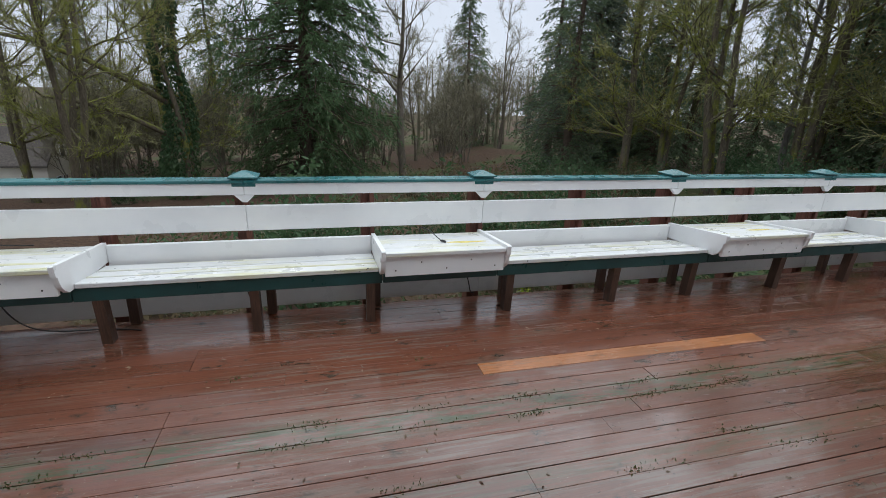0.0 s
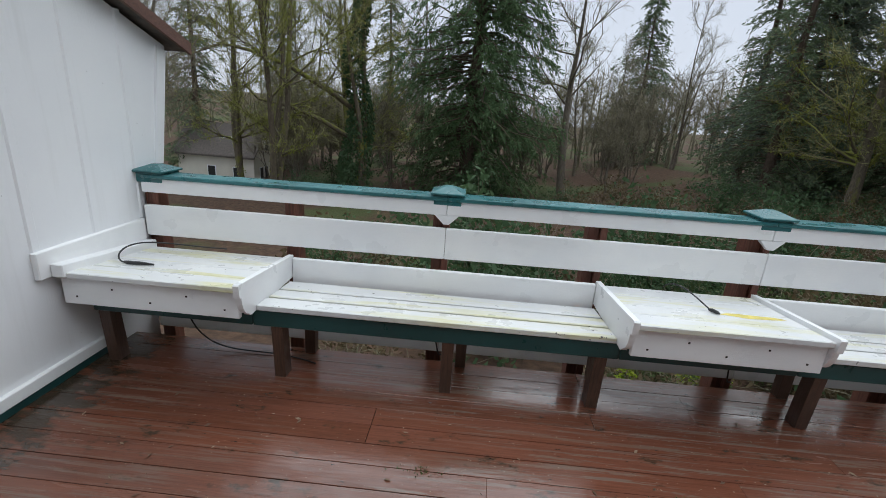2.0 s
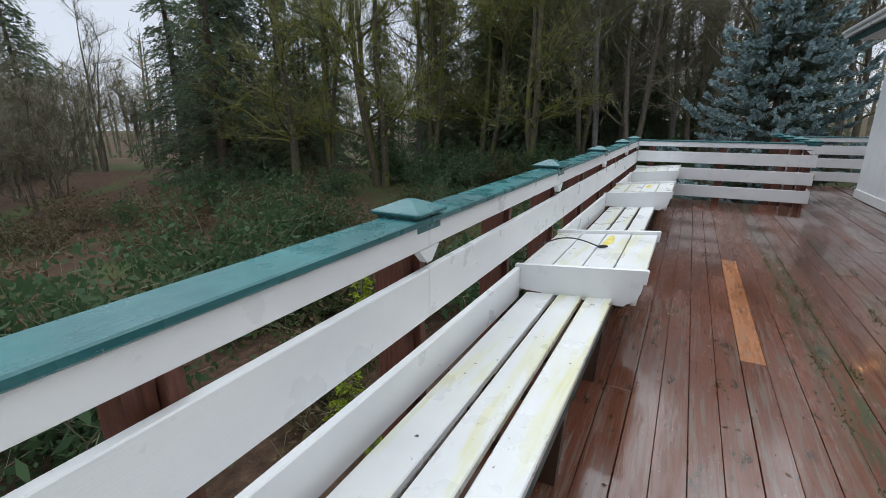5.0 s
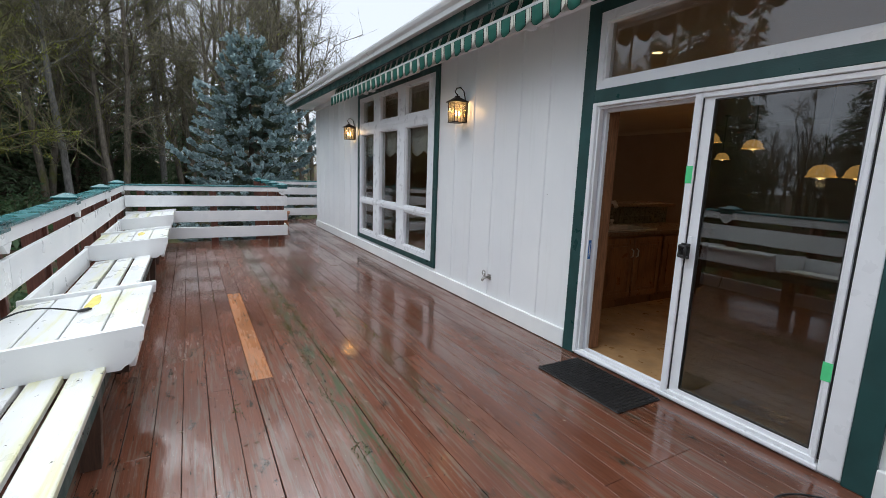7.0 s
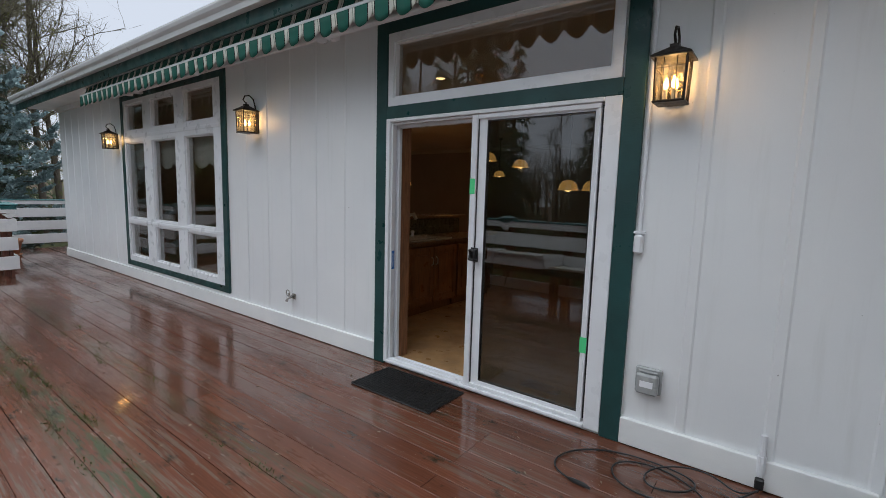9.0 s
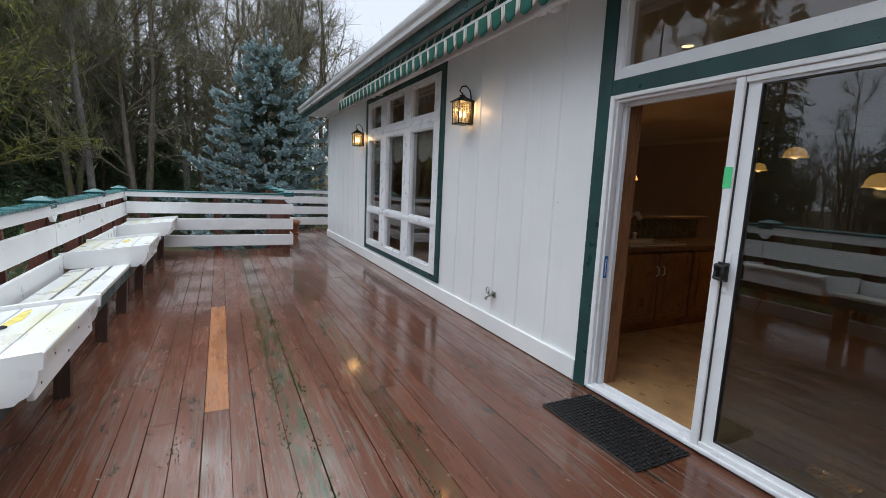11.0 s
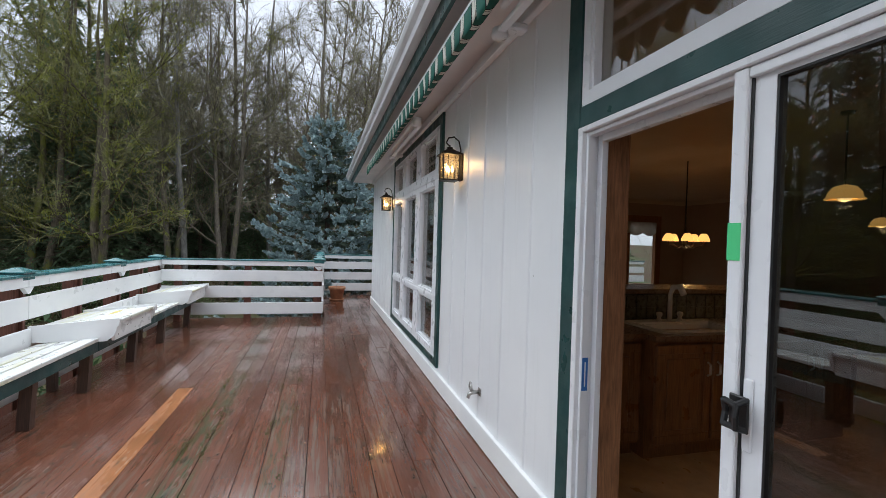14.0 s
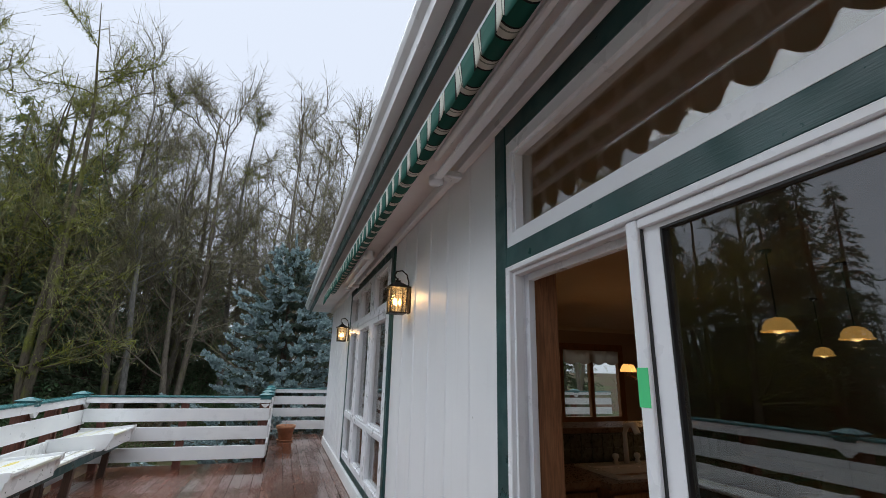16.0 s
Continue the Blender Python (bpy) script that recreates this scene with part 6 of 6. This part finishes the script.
# ---- blue spruce beside the deck ----
def blue_spruce():
    """Upturned boughs with thick finger-like shoots at their ends; darker inner needles paint the shade between boughs.
    """
    rng = np.random.default_rng(77)
    H, R = 7.7, 3.25
    wood = Tubes()
    wood.bar(np.array([(0, 0, -0.3), (0.02, 0, 2.5), (0, 0.03, 5.2), (0.0, 0.0, H)]), (0.16, 0.12, 0.06, 0.012), 8)
    outer, inner = ([], []), ([], [])

    def shoot(store, p, d, ln, r, n):
        u = rng.uniform(0, 1, n)[:, None]
        q = p + d * ln * u
        v = rng.normal(size=(n, 3))
        v -= (v @ d)[:, None] * d
        v /= np.linalg.norm(v, axis=1)[:, None] + 1e-9
        store[0].append(q)
        store[1].append(q + v * r * (1.1 - 0.5 * u) + d * r * 0.8)

    up = np.array((0, 0, 1.0))
    for w in range(19):
        u = 0.06 + 0.91 * w / 19
        turn = rng.uniform(0, 6.28)
        per = 9 if u < 0.75 else 6
        for k in range(per):
            az = turn + 6.28 * k / per + rng.normal() * 0.22
            ln = R * (1 - u) ** 0.88 * rng.uniform(0.42, 1.22) + 0.16
            s = np.linspace(0, 1, 7)
            pts = np.stack([np.cos(az) * ln * s, np.sin(az) * ln * s, u * H + ln * (-0.20 * s + 0.30 * s ** 2.4 + 0.10 * u * s)], 1)
            pts[1:] += rng.normal(size=(6, 3)) * 0.035
            wood.bar(pts, np.linspace(0.022, 0.006, 7), 4)
            lat = np.array((-math.sin(az), math.cos(az), 0))
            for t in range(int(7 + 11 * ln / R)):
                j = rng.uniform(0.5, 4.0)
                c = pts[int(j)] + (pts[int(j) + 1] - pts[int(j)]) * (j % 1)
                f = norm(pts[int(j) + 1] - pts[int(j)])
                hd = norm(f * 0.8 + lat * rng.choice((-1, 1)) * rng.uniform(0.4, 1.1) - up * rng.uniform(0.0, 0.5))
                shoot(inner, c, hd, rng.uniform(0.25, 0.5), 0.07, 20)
            for t in range(int(5 + 15 * (ln / R) ** 1.2)):
                j = 1.6 + 4.39 * rng.uniform(0, 1) ** 0.6
                c = pts[int(j)] + (pts[int(j) + 1] - pts[int(j)]) * (j % 1)
                f = norm(pts[int(j) + 1] - pts[int(j)])
                side = lat * rng.choice((-1, 1))
                spread = 0.30 * ln ** 0.5 * (1.15 - j / 6.5) * rng.uniform(0, 1)
                hd = norm(f * 0.9 + side * rng.uniform(0.1, 0.9) + up * rng.uniform(-0.15, 0.45))
                shoot(outer, c + (side + f * 0.6) * spread, hd, rng.uniform(0.18, 0.34), 0.085, 30)
            shoot(outer, pts[-1], norm(pts[-1] - pts[-2] + up * 0.12), 0.24, 0.055, 32)
            if rng.uniform() < 0.4:
                shoot(outer, pts[-1], norm(up + lat * 0.1), rng.uniform(0.15, 0.30), 0.035, 24)
    shoot(outer, np.array((0, 0, H - 0.25)), up, 0.5, 0.045, 70)
    put = np.concatenate
    return [("trunk", wood.mesh("trunk", MAT["conifer_bark"])),
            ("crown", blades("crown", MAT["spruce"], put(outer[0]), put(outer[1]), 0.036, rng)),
            # inner shoots wear the darker pine colour as shade between the boughs
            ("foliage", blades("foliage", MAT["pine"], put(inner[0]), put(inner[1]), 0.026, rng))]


plant_tree("blue_spruce", "silver-blue spruce growing close beside the deck", blue_spruce(), 16.6, 1.0, 0, 1.0, z=-2.0)


# ---- moss tufts in the worn gaps of the deck ----
rng = np.random.default_rng(15)
tuft = []
for line, count in ((2.095, 15), (1.955, 22), (1.535, 8), (1.395, 6), (2.655, 5)):
    for cx in rng.uniform(0.6, 6.5, count):
        m = rng.integers(14, 46)
        tuft.append(np.stack([cx + rng.normal(size=m) * 0.07, line + rng.normal() * 0.012 + rng.normal(size=m) * 0.016, np.full(m, -0.002)], 1))
tuft = np.concatenate(tuft)
grow = np.stack([rng.normal(size=len(tuft)) * 0.006, rng.normal(size=len(tuft)) * 0.006, rng.uniform(0.005, 0.014, len(tuft))], 1)
tagged(new("deck_moss", blades("deck_moss", leaf("deck_moss_tufts", (0.045, 0.075, 0.018), (0.085, 0.115, 0.030)), tuft, tuft + grow, 0.0035, rng)),
       "short green moss tufts growing in the deck's joints", "moss", kind="stuff")


# ---- shrubs and ground cover ----
def shrub(seed, mat, height, radius, count, size):
    rng = np.random.default_rng(seed)
    wood = Tubes()
    ends = []
    for k in range(15):
        az = rng.uniform(0, 6.28)
        p, _ = wander(rng, np.array((rng.normal() * 0.15, rng.normal() * 0.15, -0.1)), (math.cos(az) * 0.6, math.sin(az) * 0.6, rng.uniform(0.5, 1.4)), rng.uniform(0.6, 1.0) * math.hypot(height, radius) * 0.85, 6, 0.22, -0.03)
        wood.bar(p, np.linspace(0.018, 0.004, 7), 4)
        ends.append(p[2:])
        for t in range(4):
            q, _ = wander(rng, p[rng.integers(2, 6)], rng.normal(size=3) + np.array((0, 0, 0.5)), radius * 0.45, 3, 0.3, 0)
            wood.bar(q, (0.007, 0.005, 0.004, 0.003), 3)
            ends.append(q[1:])
    e = np.concatenate(ends)
    base = e[rng.integers(0, len(e), count)] + rng.normal(size=(count, 3)) * size * 0.9
    base[:, 2] = np.maximum(base[:, 2], 0.02)
    tip = base + rng.normal(size=(count, 3)) * size * 0.6 + np.array((0, 0, -size * 0.1))
    return [("stem", wood.mesh("stem", MAT["twig"])), ("foliage", blades("foliage", MAT[mat], base, tip, size * 0.28, rng))]


green_shrub, brown_shrub, low_fir = shrub(61, "shrub", 1.5, 1.3, 1500, 0.10), shrub(62, "fern", 1.3, 1.5, 1200, 0.10), shrub(63, "ivy", 2.2, 1.8, 2500, 0.115)
for k in range(56):
    a = radians(rp.uniform(-22, 112))
    d = rp.uniform(11, 40) if k > 20 else rp.uniform(6, 13)
    x, y = 2.5 + d * math.sin(a), 1.0 + d * math.cos(a)
    if (x < 15.5 and y < 5.6) or (x < 0.5 and y < 7):
        continue
    pick = rp.random()
    if pick < 0.34:
        ob = plant_tree("shrub", "low leafy green shrub on the slope", green_shrub, x, y, rp.uniform(0, 360), rp.uniform(0.6, 1.3), "shrubs")
    elif pick < 0.68:
        ob = plant_tree("shrub", "twiggy winter shrub with brown leaves", brown_shrub, x, y, rp.uniform(0, 360), rp.uniform(0.8, 1.7), "shrubs")
    else:
        ob = plant_tree("shrub", "dark evergreen shrub under the trees", low_fir, x, y, rp.uniform(0, 360), rp.uniform(0.7, 1.5), "shrubs")
    tagged(ob, "", "shrub")
for k in range(46):
    d, a = rp.uniform(8.5, 27), radians(rp.uniform(30, 84))
    x, y = 0.5 + d * math.sin(a), 3.0 + d * math.cos(a)
    if x > 13 and y < 4.2:
        continue
    tagged(plant_tree("shrub", ("dark evergreen shrub under the trees", "twiggy winter shrub with brown leaves", "low leafy green shrub on the slope")[k % 3],
                      (low_fir, brown_shrub, green_shrub)[k % 3], x, y, rp.uniform(0, 360), rp.uniform(0.8, 1.4), "shrubs"), "", "shrub")
for k in range(34):
    a, d = radians(rp.uniform(-24, 40)), rp.uniform(36, 56)
    x, y = 2.5 + d * math.sin(a), d * math.cos(a)
    tagged(plant_tree("shrub", "tall tangled thicket of leafless brush", brush, x, y, rp.uniform(0, 360), rp.uniform(0.9, 1.5), "brush thickets"), "", "shrub")
gold_wood, gold_fol = conifer(71, 1.7, 0.55, "foliage", MAT["gold"], low=0.03, whorls=14, per=6, spray=0.18, sub=6, fan=7, droop=-0.25, needle=0.08, width=0.2)
gold = [("stem", gold_wood.mesh("stem", MAT["twig"])), ("foliage", gold_fol)]
for x, y, s in ((6.35, 7.6, 1.0), (4.55, 6.4, 0.75), (4.2, 5.8, 0.6)):
    tagged(plant_tree("golden_conifer", "small bright yellow-green garden conifer", gold, x, y, s * 300, s, "garden conifers"), "", "shrub")

# far woods behind everything
far_t, far_c = Tubes(), []
rng = np.random.default_rng(99)
for k in range(300):
    a, d = math.radians(rng.uniform(-50, 120)), rng.uniform(52, 95)
    x, y = d * math.sin(a), d * math.cos(a)
    g = ground_height(x, y)
    h = rng.uniform(7, 12)
    far_t.bar(np.array([(x, y, g - 0.5), (x + rng.normal() * 0.3, y, g + h * 0.5), (x + rng.normal() * 0.5, y, g + h)]), (0.2, 0.13, 0.02), 4)
    for b in range(16):
        u = rng.uniform(0.25, 0.95)
        az = rng.uniform(0, 6.28)
        l = rng.uniform(1.2, 3.2) * (1.15 - u * 0.7)
        p0 = np.array((x, y, g + h * u))
        p1 = p0 + np.array((math.cos(az) * l, math.sin(az) * l, l * 0.7))
        far_t.bar(np.array([p0, (p0 + p1) / 2 + rng.normal(size=3) * 0.15, p1]), (0.05, 0.035, 0.015), 3)
        for w in range(4):
            q0 = p0 + (p1 - p0) * rng.uniform(0.3, 1)
            far_t.bar(np.array([q0, q0 + rng.normal(size=3) * 0.55 + np.array((0, 0, 0.6))]), (0.022, 0.010), 3)
far = new("far_woods", far_t.mesh("far_woods", MAT["twig"]))
tagged(far, "distant leafless woods on the hillside", "woods", kind="stuff")

# ---- neighbour's house among the trees ----
nb = thing("neighbour_house", "cream neighbouring house with a steep brown roof behind the trees", "house", at=(-16.3, 36.6, -5.2))
nb.rotation_euler = (0, 0, radians(-4))
nb.scale = (0.70, 0.70, 0.70)
W, D, E, A = 5.4, 9.0, 3.4, 6.1
hs = Shape().prism([(-W / 2, -1.5), (W / 2, -1.5), (W / 2, E), (0, A), (-W / 2, E)], "y", 0, D)
hs.v = [(v[0], v[1], v[2]) for v in hs.v]
hs2 = Shape()
hs2.v = [(v[1] * -1 + 3.0, v[0], v[2]) for v in hs.v]
hs2.f = hs.f
part("wall", hs2, MAT["house_wall"], nb)
for s in (-1, 1):
    t = (A - E) / (W / 2)
    o = [(s * (W / 2 + 0.5), E - 0.5 * t), (0, A + 0.02), (0, A + 0.2), (s * (W / 2 + 0.5), E - 0.5 * t + 0.2)]
    r = Shape().prism(o, "y", -0.35, D + 0.4)
    r.v = [(v[1] * -1 + 3.0, v[0], v[2]) for v in r.v]
    part("roof", r, MAT["shingle"], nb)
for y0, z0, z1 in ((-1.6, 0.6, 1.9), (-0.6, 0.6, 1.9), (1.0, 0.6, 1.9), (-0.3, 3.5, 4.6)):
    w = part("window", Shape().box(3.0, 3.05, y0, y0 + 0.75, z0, z1), MAT["vinyl"], nb)
    part("pane", Shape().box(3.051, 3.056, y0 + 0.07, y0 + 0.68, z0 + 0.07, z1 - 0.07), MAT["black_plastic"], w)
for x in (0.5, -2.5):
    w = part("window", Shape().box(x, x + 1.0, -W / 2 - 0.05, -W / 2, 0.7, 1.9), MAT["vinyl"], nb)
    part("pane", Shape().box(x + 0.08, x + 0.92, -W / 2 - 0.056, -W / 2 - 0.051, 0.78, 1.82), MAT["black_plastic"], w)
for k in range(2):
    part("skylight", Shape().box(-1.5 + 1.3 * k, -0.9 + 1.3 * k, -1.5, -1.0, 4.75, 5.0), MAT["vinyl"], nb)
